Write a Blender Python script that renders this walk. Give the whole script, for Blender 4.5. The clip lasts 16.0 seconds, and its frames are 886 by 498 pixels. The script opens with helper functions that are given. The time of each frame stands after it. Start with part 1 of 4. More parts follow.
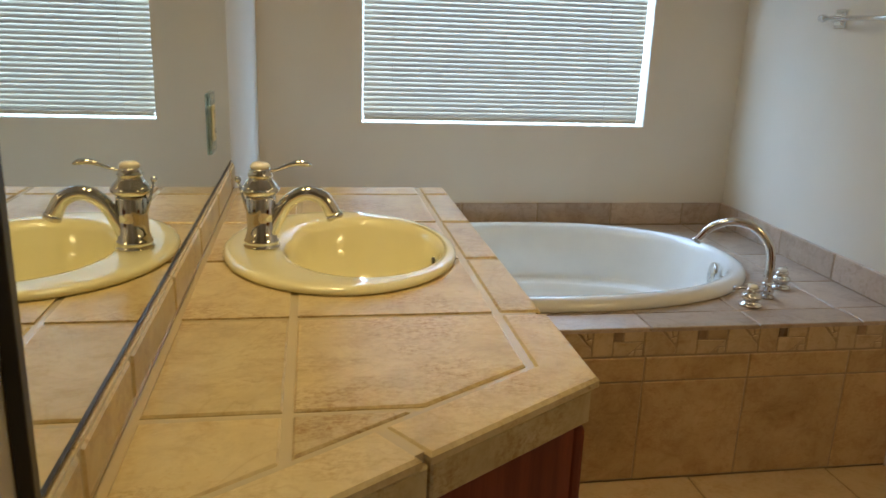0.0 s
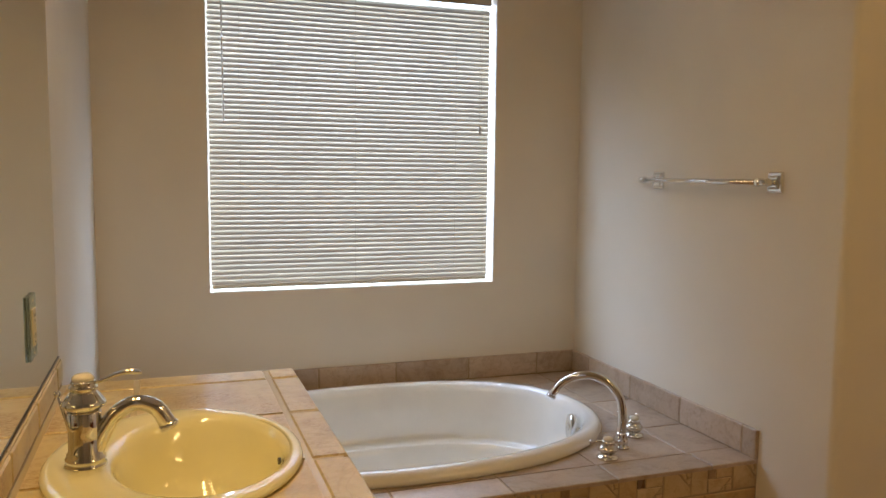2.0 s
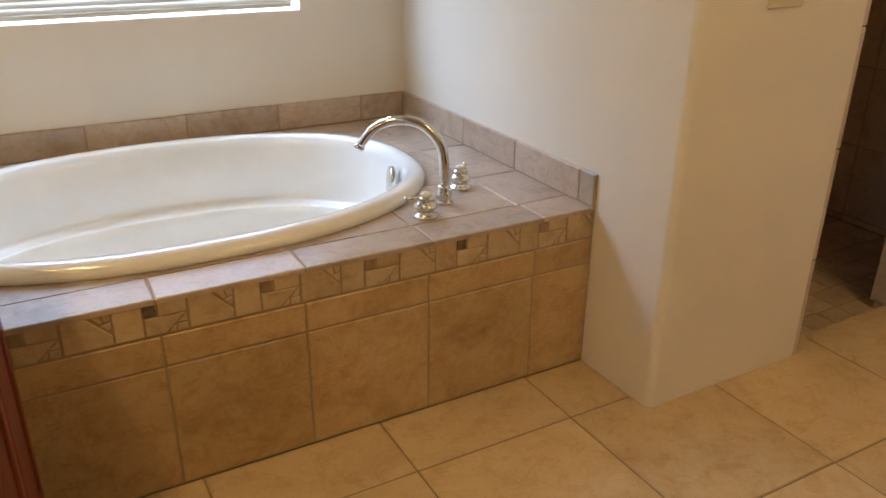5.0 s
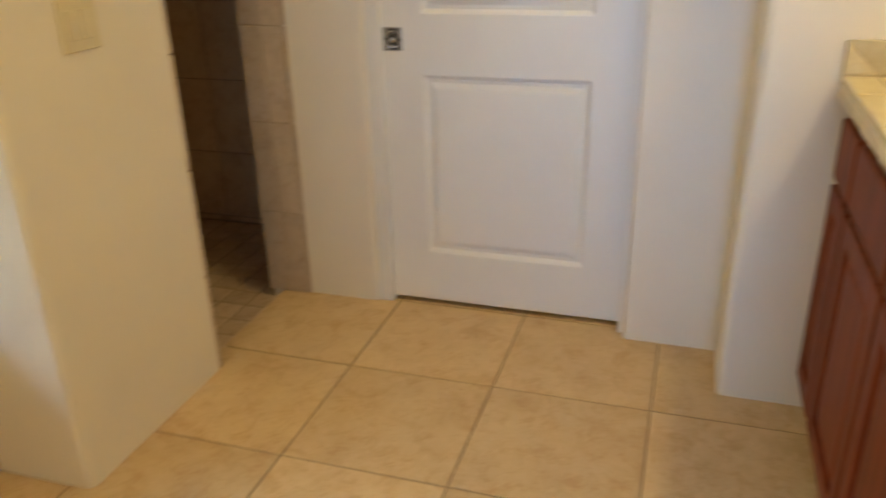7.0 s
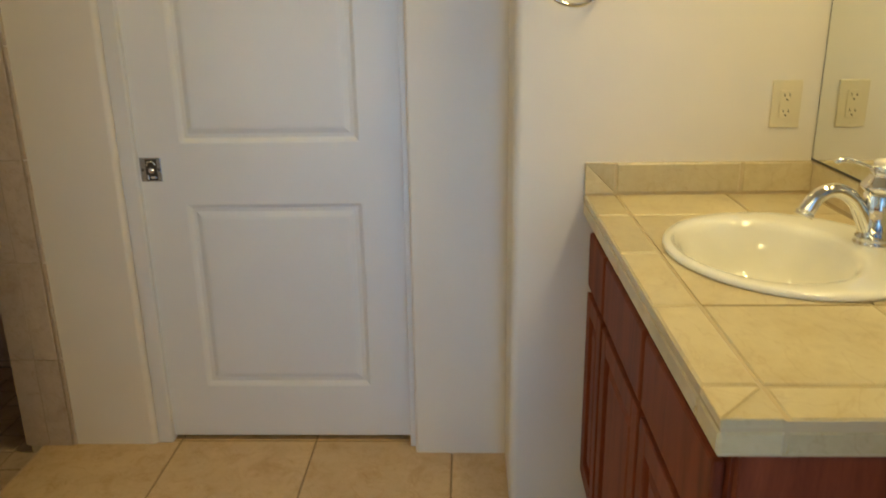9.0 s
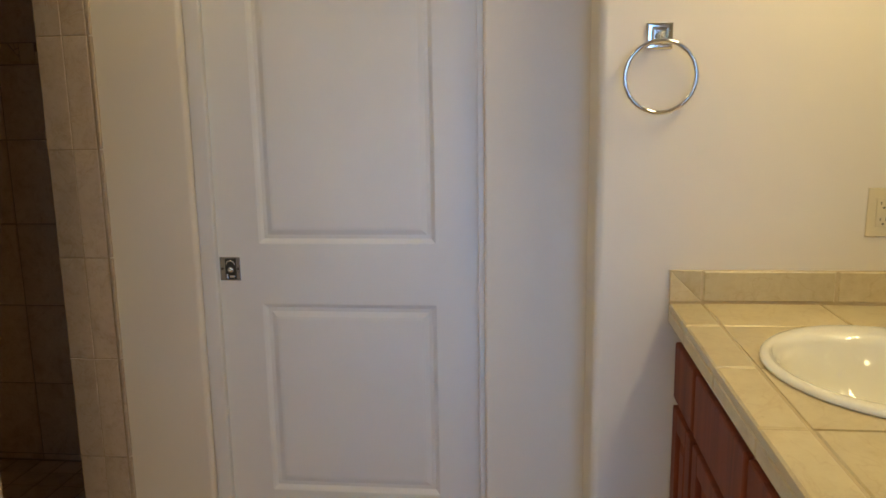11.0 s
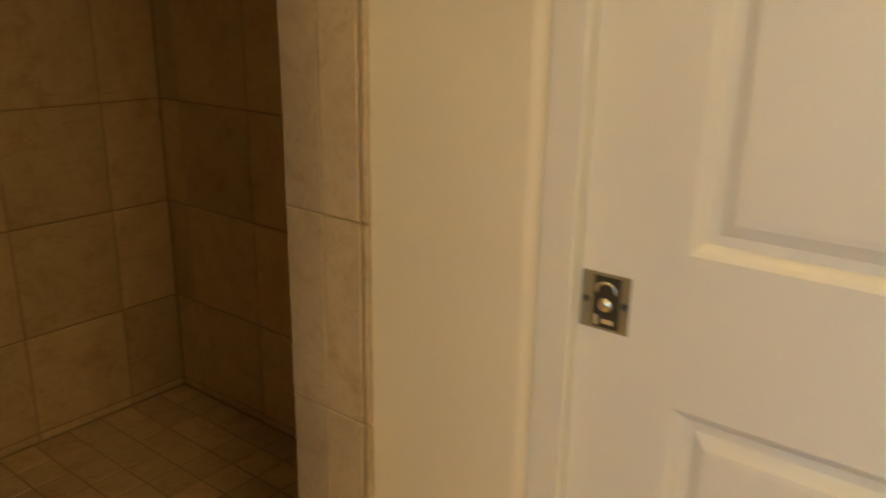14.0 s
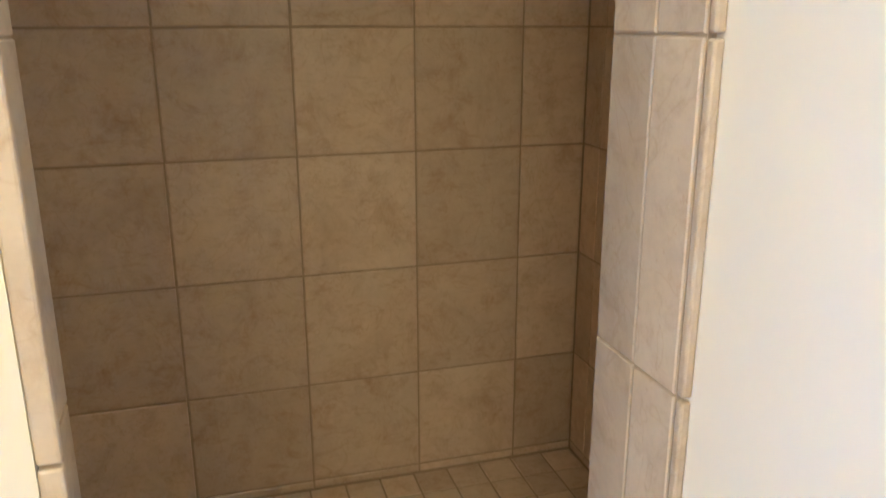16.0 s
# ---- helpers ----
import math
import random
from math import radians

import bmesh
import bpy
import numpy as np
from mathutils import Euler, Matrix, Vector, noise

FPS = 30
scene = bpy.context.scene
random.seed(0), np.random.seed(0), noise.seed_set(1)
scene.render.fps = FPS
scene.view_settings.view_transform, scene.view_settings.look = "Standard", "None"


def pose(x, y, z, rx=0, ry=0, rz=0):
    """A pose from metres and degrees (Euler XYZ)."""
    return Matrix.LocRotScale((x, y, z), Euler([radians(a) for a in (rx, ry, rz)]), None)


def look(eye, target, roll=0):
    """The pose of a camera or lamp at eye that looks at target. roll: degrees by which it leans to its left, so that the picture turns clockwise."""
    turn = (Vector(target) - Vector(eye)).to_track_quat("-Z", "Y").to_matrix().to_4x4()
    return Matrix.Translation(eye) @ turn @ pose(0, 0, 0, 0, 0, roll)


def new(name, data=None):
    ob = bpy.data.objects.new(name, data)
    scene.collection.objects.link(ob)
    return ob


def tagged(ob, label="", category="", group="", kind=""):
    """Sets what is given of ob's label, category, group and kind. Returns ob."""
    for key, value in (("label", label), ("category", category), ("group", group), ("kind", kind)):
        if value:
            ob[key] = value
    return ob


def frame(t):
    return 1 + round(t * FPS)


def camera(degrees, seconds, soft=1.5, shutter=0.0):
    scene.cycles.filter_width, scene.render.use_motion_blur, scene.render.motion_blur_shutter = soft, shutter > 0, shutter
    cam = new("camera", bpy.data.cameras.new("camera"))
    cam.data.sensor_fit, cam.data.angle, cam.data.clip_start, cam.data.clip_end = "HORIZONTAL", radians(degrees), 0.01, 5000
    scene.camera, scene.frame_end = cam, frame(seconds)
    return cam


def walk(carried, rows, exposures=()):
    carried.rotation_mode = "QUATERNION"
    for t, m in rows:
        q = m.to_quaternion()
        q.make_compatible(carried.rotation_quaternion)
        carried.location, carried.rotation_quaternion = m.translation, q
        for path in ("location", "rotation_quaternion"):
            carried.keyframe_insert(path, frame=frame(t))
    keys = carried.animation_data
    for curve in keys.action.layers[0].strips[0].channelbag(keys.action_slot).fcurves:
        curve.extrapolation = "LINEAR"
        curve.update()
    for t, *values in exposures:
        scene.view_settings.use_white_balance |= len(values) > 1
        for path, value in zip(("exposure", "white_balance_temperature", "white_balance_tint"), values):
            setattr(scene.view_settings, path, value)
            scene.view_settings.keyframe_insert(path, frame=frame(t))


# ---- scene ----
cam = camera(58.9, 16.0, soft=1.5, shutter=0.4)

PATH = [
    (0, (0.668, 0.009, 1.298), (0.995, 1.905, 0.751), 2.1),
    (0.5, (0.688, 0.025, 1.299), (1.114, 1.912, 0.789), 1.9),
    (1, (0.702, 0.025, 1.318), (1.249, 1.899, 0.881), 1.8),
    (1.5, (0.708, 0.035, 1.358), (1.331, 1.914, 1.079), 0.9),
    (2, (0.709, 0.033, 1.385), (1.374, 1.909, 1.193), 0.6),
    (2.5, (0.711, 0.042, 1.375), (1.408, 1.904, 1.159), 0.2),
    (3, (0.749, 0.066, 1.321), (1.482, 1.884, 0.925), -0.4),
    (3.2, (0.779, 0.085, 1.296), (1.536, 1.872, 0.811), -0.4),
    (5.3, (1.112, 0.425, 1.26), (2.053, 1.983, 0.432), 0.8),
    (5.5, (1.105, 0.445, 1.27), (2.107, 1.956, 0.426), 1.1),
    (6, (1.148, 0.465, 1.291), (2.432, 1.734, 0.43), -2.0),
    (6.5, (1.18, 0.441, 1.283), (2.747, 1.375, 0.462), -1.7),
    (7, (1.236, 0.339, 1.325), (2.98, 0.906, 0.527), -1.5),
    (7.5, (1.296, 0.278, 1.381), (3.121, 0.432, 0.576), -0.8),
    (8, (1.299, 0.251, 1.385), (3.148, 0.233, 0.623), -1.9),
    (8.5, (1.303, 0.266, 1.403), (3.183, 0.239, 0.722), -1.3),
    (9, (1.309, 0.312, 1.43), (3.213, 0.371, 0.82), -0.9),
    (9.5, (1.294, 0.325, 1.46), (3.234, 0.455, 0.994), -0.4),
    (9.7, (1.296, 0.326, 1.452), (3.248, 0.461, 1.038), -0.4),
    (12, (1.545, 0.438, 1.433), (3.478, 0.767, 1.04), -0.7),
    (12.5, (1.856, 0.512, 1.406), (3.706, 1.081, 0.902), -0.5),
    (13, (2.225, 0.644, 1.369), (4.044, 1.278, 0.831), -0.3),
    (13.5, (2.561, 0.726, 1.31), (4.29, 1.562, 0.751), 1.2),
    (14, (2.818, 0.883, 1.284), (4.327, 2.055, 0.691), 1.0),
    (14.5, (3.029, 1.03, 1.273), (4.244, 2.474, 0.613), 1.2),
    (15, (3.163, 1.071, 1.25), (3.937, 2.778, 0.552), 1.4),
    (15.5, (3.197, 1.062, 1.289), (3.784, 2.853, 0.621), 0.4),
    (16, (3.2, 1.054, 1.325), (3.747, 2.898, 0.776), -0.1),
]
EXPOSURE = [(0, -0.87, 5200, 12), (1, -0.92, 5550, 17), (2, -1.0, 6050, 23), (3, -1.1, 6300, 27), (5.5, -0.2, 5500, 19), (6, -0.2, 5550, 17), (6.5, 0.1, 5400, 12), (7.5, 0.15, 5250, 6), (8.5, -0.15, 5150, 2), (9.5, -0.3, 5000, 3), (12, -0.45, 4900, 14), (12.5, -0.2, 5000, 14), (13, -0.05, 5250, 12), (13.5, -0.12, 6800, 9), (14, 0.1, 6700, 4), (14.5, 0.7, 4950, 7), (15, 1.25, 4050, 11), (15.5, 1.58, 4100, 10), (16, 1.6, 4100, 10)]
walk(cam, [(t, look(eye, target, roll)) for t, eye, target, roll in PATH], EXPOSURE)

# ---- world and lights ----
world = bpy.data.worlds.new("world")
scene.world = world
world.use_nodes = True
wn = world.node_tree.nodes
sky = wn.new("ShaderNodeTexSky")
sky.sky_type, sky.sun_disc = "NISHITA", False
sky.sun_elevation, sky.sun_rotation = radians(40), radians(200)
wn["Background"].inputs["Strength"].default_value = 0.1
world.node_tree.links.new(sky.outputs["Color"], wn["Background"].inputs["Color"])


def area(name, m, sx, sy, watts, color):
    d = bpy.data.lights.new(name, "AREA")
    d.shape, d.size, d.size_y, d.energy, d.color = "RECTANGLE", sx, sy, watts, color
    ob = new(name, d)
    ob.matrix_basis = m
    return ob


WARM = (1.0, 0.665, 0.225)
DAY = (0.56, 0.77, 1.0)
# daylight behind the blind, and from the bedroom through the open doorway
area("window_daylight", pose(1.457, 3.275, 1.52, -90, 0, 0), 1.18, 1.18, 122, DAY)
doorway = area("doorway_daylight", pose(0.345, 0.01, 1.03, 0, -90, 10), 1.9, 0.76, 2.4, (0.42, 0.66, 1.0))
doorway.data.spread = radians(44)
area("vanity_light", pose(0.62, 1.25, 2.2, 0, -12, 0), 0.10, 0.80, 17, WARM)
area("vanity_light", pose(2.66, -0.43, 2.2, 28, 0, 0), 0.80, 0.10, 13, WARM)
# unseen warm fill added below the ceiling to brighten the shower's back wall
area("shower_fill_light", pose(3.34, 1.28, 2.68, 0, 0, 0), 0.30, 0.30, 5.2, WARM)


# ---- materials ----
class Mat:
    def __init__(self, name, rough=0.5, metal=0.0, spec=0.5):
        self.m = bpy.data.materials.new(name)
        self.m.use_nodes = True
        self.t = self.m.node_tree
        self.b = self.t.nodes["Principled BSDF"]
        self.b.inputs["Roughness"].default_value = rough
        self.b.inputs["Metallic"].default_value = metal
        self.b.inputs["Specular IOR Level"].default_value = spec

    def node(self, kind, **kw):
        n = self.t.nodes.new(kind)
        for k, v in kw.items():
            n.inputs[k].default_value = v
        return n

    def link(self, a, b):
        self.t.links.new(a, b)

    def place(self, spread=0.0, stretch=(1, 1, 1)):
        """World place, moved by chance from object to object."""
        g = self.node("ShaderNodeNewGeometry")
        out = g.outputs["Position"]
        if spread:
            oi = self.node("ShaderNodeObjectInfo")
            mul = self.node("ShaderNodeVectorMath")
            mul.operation = "MULTIPLY"
            mul.inputs[1].default_value = (spread, spread * 1.7, spread * 2.3)
            self.link(oi.outputs["Random"], mul.inputs[0])
            add = self.node("ShaderNodeVectorMath")
            self.link(out, add.inputs[0])
            self.link(mul.outputs[0], add.inputs[1])
            out = add.outputs[0]
        if stretch != (1, 1, 1):
            s = self.node("ShaderNodeVectorMath")
            s.operation = "MULTIPLY"
            s.inputs[1].default_value = stretch
            self.link(out, s.inputs[0])
            out = s.outputs[0]
        return out

    def noise(self, where, scale, detail=4.0, rough=0.6, distort=0.0):
        n = self.node("ShaderNodeTexNoise", Scale=scale, Detail=detail, Roughness=rough, Distortion=distort)
        self.link(where, n.inputs["Vector"])
        return n.outputs["Fac"]

    def ramp(self, fac, stops):
        r = self.node("ShaderNodeValToRGB")
        e = r.color_ramp.elements
        while len(e) < len(stops):
            e.new(0.5)
        for i, (p, c) in enumerate(stops):
            e[i].position, e[i].color = p, (*c, 1)
        self.link(fac, r.inputs["Fac"])
        return r.outputs["Color"]

    def mix(self, fac, a, b, kind="MIX"):
        n = self.node("ShaderNodeMixRGB")
        n.blend_type = kind
        for s, v in ((n.inputs[0], fac), (n.inputs[1], a), (n.inputs[2], b)):
            if isinstance(v, (int, float)):
                s.default_value = v
            elif isinstance(v, tuple):
                s.default_value = (*v, 1)
            else:
                self.link(v, s)
        return n.outputs[0]

    def color(self, c):
        if isinstance(c, tuple):
            self.b.inputs["Base Color"].default_value = (*c, 1)
        else:
            self.link(c, self.b.inputs["Base Color"])
        return self

    def bump(self, height, strength=0.2, distance=0.002):
        n = self.node("ShaderNodeBump", Strength=strength, Distance=distance)
        self.link(height, n.inputs["Height"])
        self.link(n.outputs[0], self.b.inputs["Normal"])
        return self

    def gloss(self, fac, lo, hi):
        r = self.node("ShaderNodeMapRange")
        r.inputs["To Min"].default_value, r.inputs["To Max"].default_value = lo, hi
        self.link(fac, r.inputs["Value"])
        self.link(r.outputs[0], self.b.inputs["Roughness"])
        return self


def paint(name, c, rough=0.55, grain=260.0):
    m = Mat(name, rough)
    w = m.place()
    big = m.noise(w, 1.3, 3)
    dark = tuple(v * 0.93 for v in c)
    m.color(m.ramp(big, [(0.35, dark), (0.65, c)]))
    m.bump(m.noise(w, grain, 3), 0.12, 0.0012)
    return m.m


def stone(name, light, mid, dark, rough=(0.3, 0.5), spread=40.0, relief=0.25, vary=0.16, marks=0.3, specks=0.0, pitted=0.5):
    """Glazed ceramic tile that looks like travertine: cloudy, pitted, each tile a little different."""
    m = Mat(name)
    w = m.place(spread)
    cloud = m.noise(w, 5.5, 5, 0.62, 0.8)
    fine = m.noise(w, 38, 5, 0.7, 0.3)
    c = m.ramp(cloud, [(0.28, dark), (0.47, mid), (0.72, light)])
    blot = m.ramp(m.noise(w, 13, 6, 0.75, 0.5), [(0.32, tuple(v * 1.25 for v in dark)), (0.50, (1, 1, 1))])
    c = m.mix(0.25 + 0.66 * pitted, c, blot, "MULTIPLY")
    c = m.mix(0.30, c, m.ramp(fine, [(0.3, dark), (0.7, light)]))
    pits = m.ramp(m.noise(w, 85, 3, 0.6, 0.2), [(0.27, tuple(min(1, v * 1.5) for v in dark)), (0.40, (1, 1, 1))])
    c = m.mix(m.ramp(m.noise(w, 7, 2), [(0.50, (0, 0, 0)), (0.66, (pitted, pitted, pitted))]), c, m.mix(1.0, c, pits, "MULTIPLY"))
    streak = m.noise(m.place(spread, (1.0, 3.2, 3.2)), 11, 6, 0.75, 0.6)
    c = m.mix(marks, c, m.ramp(streak, [(0.30, tuple(v * 1.15 for v in dark)), (0.46, (1, 1, 1))]), "MULTIPLY")
    if specks:
        grain = m.ramp(m.noise(m.place(spread, (1.0, 1.4, 1.4)), 95, 6, 0.8, 0.2), [(0.38, (0.62, 0.45, 0.24)), (0.56, (1, 1, 1))])
        patch = m.ramp(m.noise(w, 6.5, 3, 0.6, 0.5), [(0.44, (0, 0, 0)), (0.62, (specks, specks, specks))])
        c = m.mix(patch, c, m.mix(1.0, c, grain, "MULTIPLY"))
    vein = m.ramp(m.noise(w, 4.5, 3, 0.5, 2.5), [(0.485, (1, 1, 1)), (0.50, (0.86, 0.80, 0.72)), (0.515, (1, 1, 1))])
    c = m.mix(0.6, c, vein, "MULTIPLY")
    oi = m.node("ShaderNodeObjectInfo")
    r = m.node("ShaderNodeMapRange")
    r.inputs["To Min"].default_value, r.inputs["To Max"].default_value = 1 - vary, 1 + vary * 0.4
    m.link(oi.outputs["Random"], r.inputs["Value"])
    m.color(m.mix(1.0, c, r.outputs[0], "MULTIPLY"))
    m.gloss(fine, *rough)
    m.bump(m.mix(0.5, cloud, fine), relief, 0.003)
    return m.m


def plain(name, c, rough, metal=0.0, coat=0.0, grain=0.0):
    m = Mat(name, rough, metal)
    w = m.place()
    m.color(m.ramp(m.noise(w, 9, 4), [(0.3, tuple(v * 0.95 for v in c)), (0.7, c)]))
    m.b.inputs["Coat Weight"].default_value = coat
    m.b.inputs["Coat Roughness"].default_value = 0.05
    if grain:
        m.bump(m.noise(w, grain, 3), 0.1, 0.001)
    return m.m


def timber(name, dark, mid, light, stretch):
    m = Mat(name, 0.4, 0.0, 0.15)
    w = m.place(7.0, stretch)
    g = m.noise(w, 2.2, 6, 0.62, 1.1)
    f = m.noise(w, 60, 4, 0.7)
    c = m.ramp(g, [(0.30, dark), (0.5, mid), (0.72, light)])
    m.color(m.mix(0.25, c, m.ramp(f, [(0.3, dark), (0.7, light)])))
    m.gloss(f, 0.42, 0.58)
    m.bump(f, 0.08, 0.001)
    return m.m


WALL = paint("wall_paint", (0.80, 0.73, 0.60))
CEIL = paint("ceiling_paint", (0.82, 0.79, 0.72))
DOORPAINT = paint("door_paint", (0.80, 0.775, 0.72), 0.38, 500)
COUNTER2 = stone("counter_tile_light", (0.71, 0.615, 0.37), (0.65, 0.55, 0.31), (0.54, 0.44, 0.23), (0.22, 0.40), marks=0.15, pitted=0.2, relief=0.15)
COUNTER = stone("counter_tile", (0.75, 0.62, 0.325), (0.67, 0.535, 0.25), (0.52, 0.39, 0.165), (0.22, 0.42), marks=0.25, specks=0.95)
FRONTT = stone("bath_front_tile", (0.61, 0.44, 0.22), (0.53, 0.365, 0.16), (0.41, 0.265, 0.10), (0.30, 0.5), vary=0.1, specks=0.4)
FLOORT = stone("floor_tile", (0.66, 0.50, 0.285), (0.60, 0.44, 0.235), (0.50, 0.345, 0.165), (0.30, 0.5), vary=0.1, marks=0.15)
GROUTF = plain("floor_grout", (0.27, 0.195, 0.11), 0.7, grain=300)
SHOWERT = stone("shower_tile", (0.68, 0.535, 0.375), (0.61, 0.465, 0.315), (0.47, 0.345, 0.22), (0.32, 0.5))
JAMBT = stone("jamb_tile", (0.63, 0.525, 0.40), (0.56, 0.455, 0.335), (0.45, 0.355, 0.25), (0.35, 0.5), relief=0.35, marks=0.15)
DECKT = stone("deck_tile", (0.58, 0.47, 0.36), (0.50, 0.39, 0.285), (0.38, 0.285, 0.20), (0.25, 0.45))
DECOT = stone("deco_tile", (0.63, 0.49, 0.29), (0.56, 0.42, 0.23), (0.43, 0.30, 0.15), (0.35, 0.5), vary=0.10)
ACCENT = stone("accent_tile", (0.20, 0.13, 0.08), (0.14, 0.085, 0.05), (0.08, 0.05, 0.03), (0.2, 0.35))
ACCENT2 = stone("accent_tile_light", (0.42, 0.29, 0.17), (0.34, 0.23, 0.13), (0.24, 0.16, 0.09), (0.25, 0.4))
GROUTJ = plain("jamb_grout", (0.43, 0.34, 0.23), 0.7, grain=300)
GROUT = plain("grout", (0.38, 0.285, 0.17), 0.85, grain=300)
GROUTS = plain("shower_grout", (0.35, 0.26, 0.17), 0.7, grain=300)
GROUTC = plain("counter_grout", (0.62, 0.51, 0.31), 0.16, grain=200)
BISCUIT = plain("biscuit_ceramic", (0.91, 0.845, 0.50), 0.10, coat=0.6)
CAPM = plain("cap_ceramic", (0.86, 0.80, 0.66), 0.2, coat=0.3)
WHITEGLAZE = plain("white_ceramic", (0.90, 0.87, 0.76), 0.10, coat=0.6)
TUBM = plain("tub_acrylic", (0.84, 0.815, 0.74), 0.14, coat=0.5)
CHROME = plain("chrome", (0.78, 0.77, 0.74), 0.06, 1.0)
STEEL = plain("satin_steel", (0.40, 0.41, 0.43), 0.22, 1.0)
DARKMETAL = plain("dark_metal", (0.10, 0.09, 0.08), 0.3, 1.0)
BLACKEDGE = plain("black_edge", (0.015, 0.014, 0.013), 0.4)
IVORY = plain("ivory_plastic", (0.72, 0.63, 0.40), 0.32)
SLOT = plain("slot_dark", (0.03, 0.025, 0.02), 0.5)
WOOD = timber("cherry_wood", (0.090, 0.020, 0.008), (0.190, 0.046, 0.018), (0.265, 0.070, 0.026), (7, 7, 0.6))
# cherry with the shade inside and under the cabinets put into its colour
WOODSHADE = plain("cabinet_shadow", (0.06, 0.02, 0.012), 0.6)
mm = Mat("mirror_silver", 0.0, 1.0)
mm.color((0.86, 0.88, 0.83))
MIRROR = mm.m
mm = Mat("window_glass", 0.0)
mm.color((1, 1, 1))
mm.b.inputs["Transmission Weight"].default_value = 1.0
GLASS = mm.m
mm = Mat("acrylic_plate", 0.03)
mm.color((0.75, 0.95, 0.92))
mm.b.inputs["Transmission Weight"].default_value = 0.9
ACRYL = mm.m
VINYL = plain("window_vinyl", (0.82, 0.82, 0.80), 0.35)
mm = Mat("blind_slat", 0.4)
mm.color(mm.ramp(mm.noise(mm.place(5.0, (1, 1, 8)), 7, 3), [(0.3, (0.45, 0.39, 0.285)), (0.7, (0.51, 0.445, 0.33))]))
tr = mm.node("ShaderNodeBsdfTranslucent")
tr.inputs["Color"].default_value = (0.80, 0.76, 0.68, 1)
mx = mm.node("ShaderNodeMixShader")
mx.inputs[0].default_value = 0.018
mm.link(mm.b.outputs[0], mx.inputs[1])
mm.link(tr.outputs[0], mx.inputs[2])
mm.link(mx.outputs[0], mm.t.nodes["Material Output"].inputs["Surface"])
SLAT = mm.m


# ---- building blocks ----
def link(name, me, mat, parent=None, label="", m=None):
    ob = new(name, me)
    if mat and not me.materials:
        me.materials.append(mat)
    if parent:
        ob.parent = parent
    if m is not None:
        ob.matrix_basis = m
    if label:
        ob["label"] = label
    return ob


def part(name, bm, mat, parent=None, label="", smooth=False):
    bmesh.ops.recalc_face_normals(bm, faces=bm.faces[:])
    if smooth:
        for f in bm.faces:
            f.smooth = True
    me = bpy.data.meshes.new(name)
    bm.to_mesh(me)
    bm.free()
    return link(name, me, mat, parent, label)


def thing(name, m, label, category, group=""):
    ob = new(name)
    ob.matrix_basis = m
    return tagged(ob, label, category, group)


def prism(bm, pts, z0, z1, bev=0.0):
    """An upright block over an outline in x and y."""
    rings = [(pts, z0), (pts, z1 - bev)] + ([(inset(pts, bev), z1)] if bev else [])
    if not bev:
        rings[1] = (pts, z1)
    vs = [[bm.verts.new((x, y, z)) for x, y in p] for p, z in rings]
    n = len(pts)
    for a, b in zip(vs, vs[1:]):
        for i in range(n):
            bm.faces.new((a[i], a[(i + 1) % n], b[(i + 1) % n], b[i]))
    bm.faces.new(vs[0][::-1])
    bm.faces.new(vs[-1])
    return bm


def inset(pts, d):
    """A convex outline (counter-clockwise) with its edges moved in by d."""
    n, out = len(pts), []
    for i in range(n):
        p, q, r = (Vector(pts[(i + k) % n]) for k in (-1, 0, 1))
        a, b = (q - p).normalized(), (r - q).normalized()
        na, nb = Vector((-a.y, a.x)), Vector((-b.y, b.x))
        k = 1 + na.dot(nb)
        out.append(tuple(q + (na + nb) * (d / max(k, 0.3))))
    return out


def box(bm, x0, x1, y0, y1, z0, z1, bev=0.0):
    b = bmesh.new()
    v = [b.verts.new((x, y, z)) for x in (x0, x1) for y in (y0, y1) for z in (z0, z1)]
    for f in ((0, 1, 3, 2), (4, 6, 7, 5), (0, 4, 5, 1), (2, 3, 7, 6), (0, 2, 6, 4), (1, 5, 7, 3)):
        b.faces.new([v[i] for i in f])
    bmesh.ops.recalc_face_normals(b, faces=b.faces[:])
    if bev:
        bmesh.ops.bevel(b, geom=b.edges[:], offset=bev, segments=2, affect="EDGES", profile=0.5)
    me = bpy.data.meshes.new("tmp")
    b.to_mesh(me)
    b.free()
    bm.from_mesh(me)
    bpy.data.meshes.remove(me)
    return bm


def boxm(*a):
    return box(bmesh.new(), *a)


def rounded(corners, seg=6):
    """An outline through (x, y, radius) corners, counter-clockwise."""
    n, out = len(corners), []
    for i in range(n):
        (px, py, _), (qx, qy, r), (sx, sy, _) = (corners[(i + k) % n] for k in (-1, 0, 1))
        q = Vector((qx, qy))
        if not r:
            out.append((qx, qy))
            continue
        a, b = (Vector((px, py)) - q).normalized(), (Vector((sx, sy)) - q).normalized()
        half = math.acos(max(-1, min(1, a.dot(b)))) / 2
        d = r / math.tan(half)
        c = q + (a + b).normalized() * (r / math.sin(half))
        t0, t1 = q + a * d - c, q + b * d - c
        for k in range(seg + 1):
            f = k / seg
            v = t0.lerp(t1, f)
            out.append(tuple(c + v.normalized() * r))
    return out


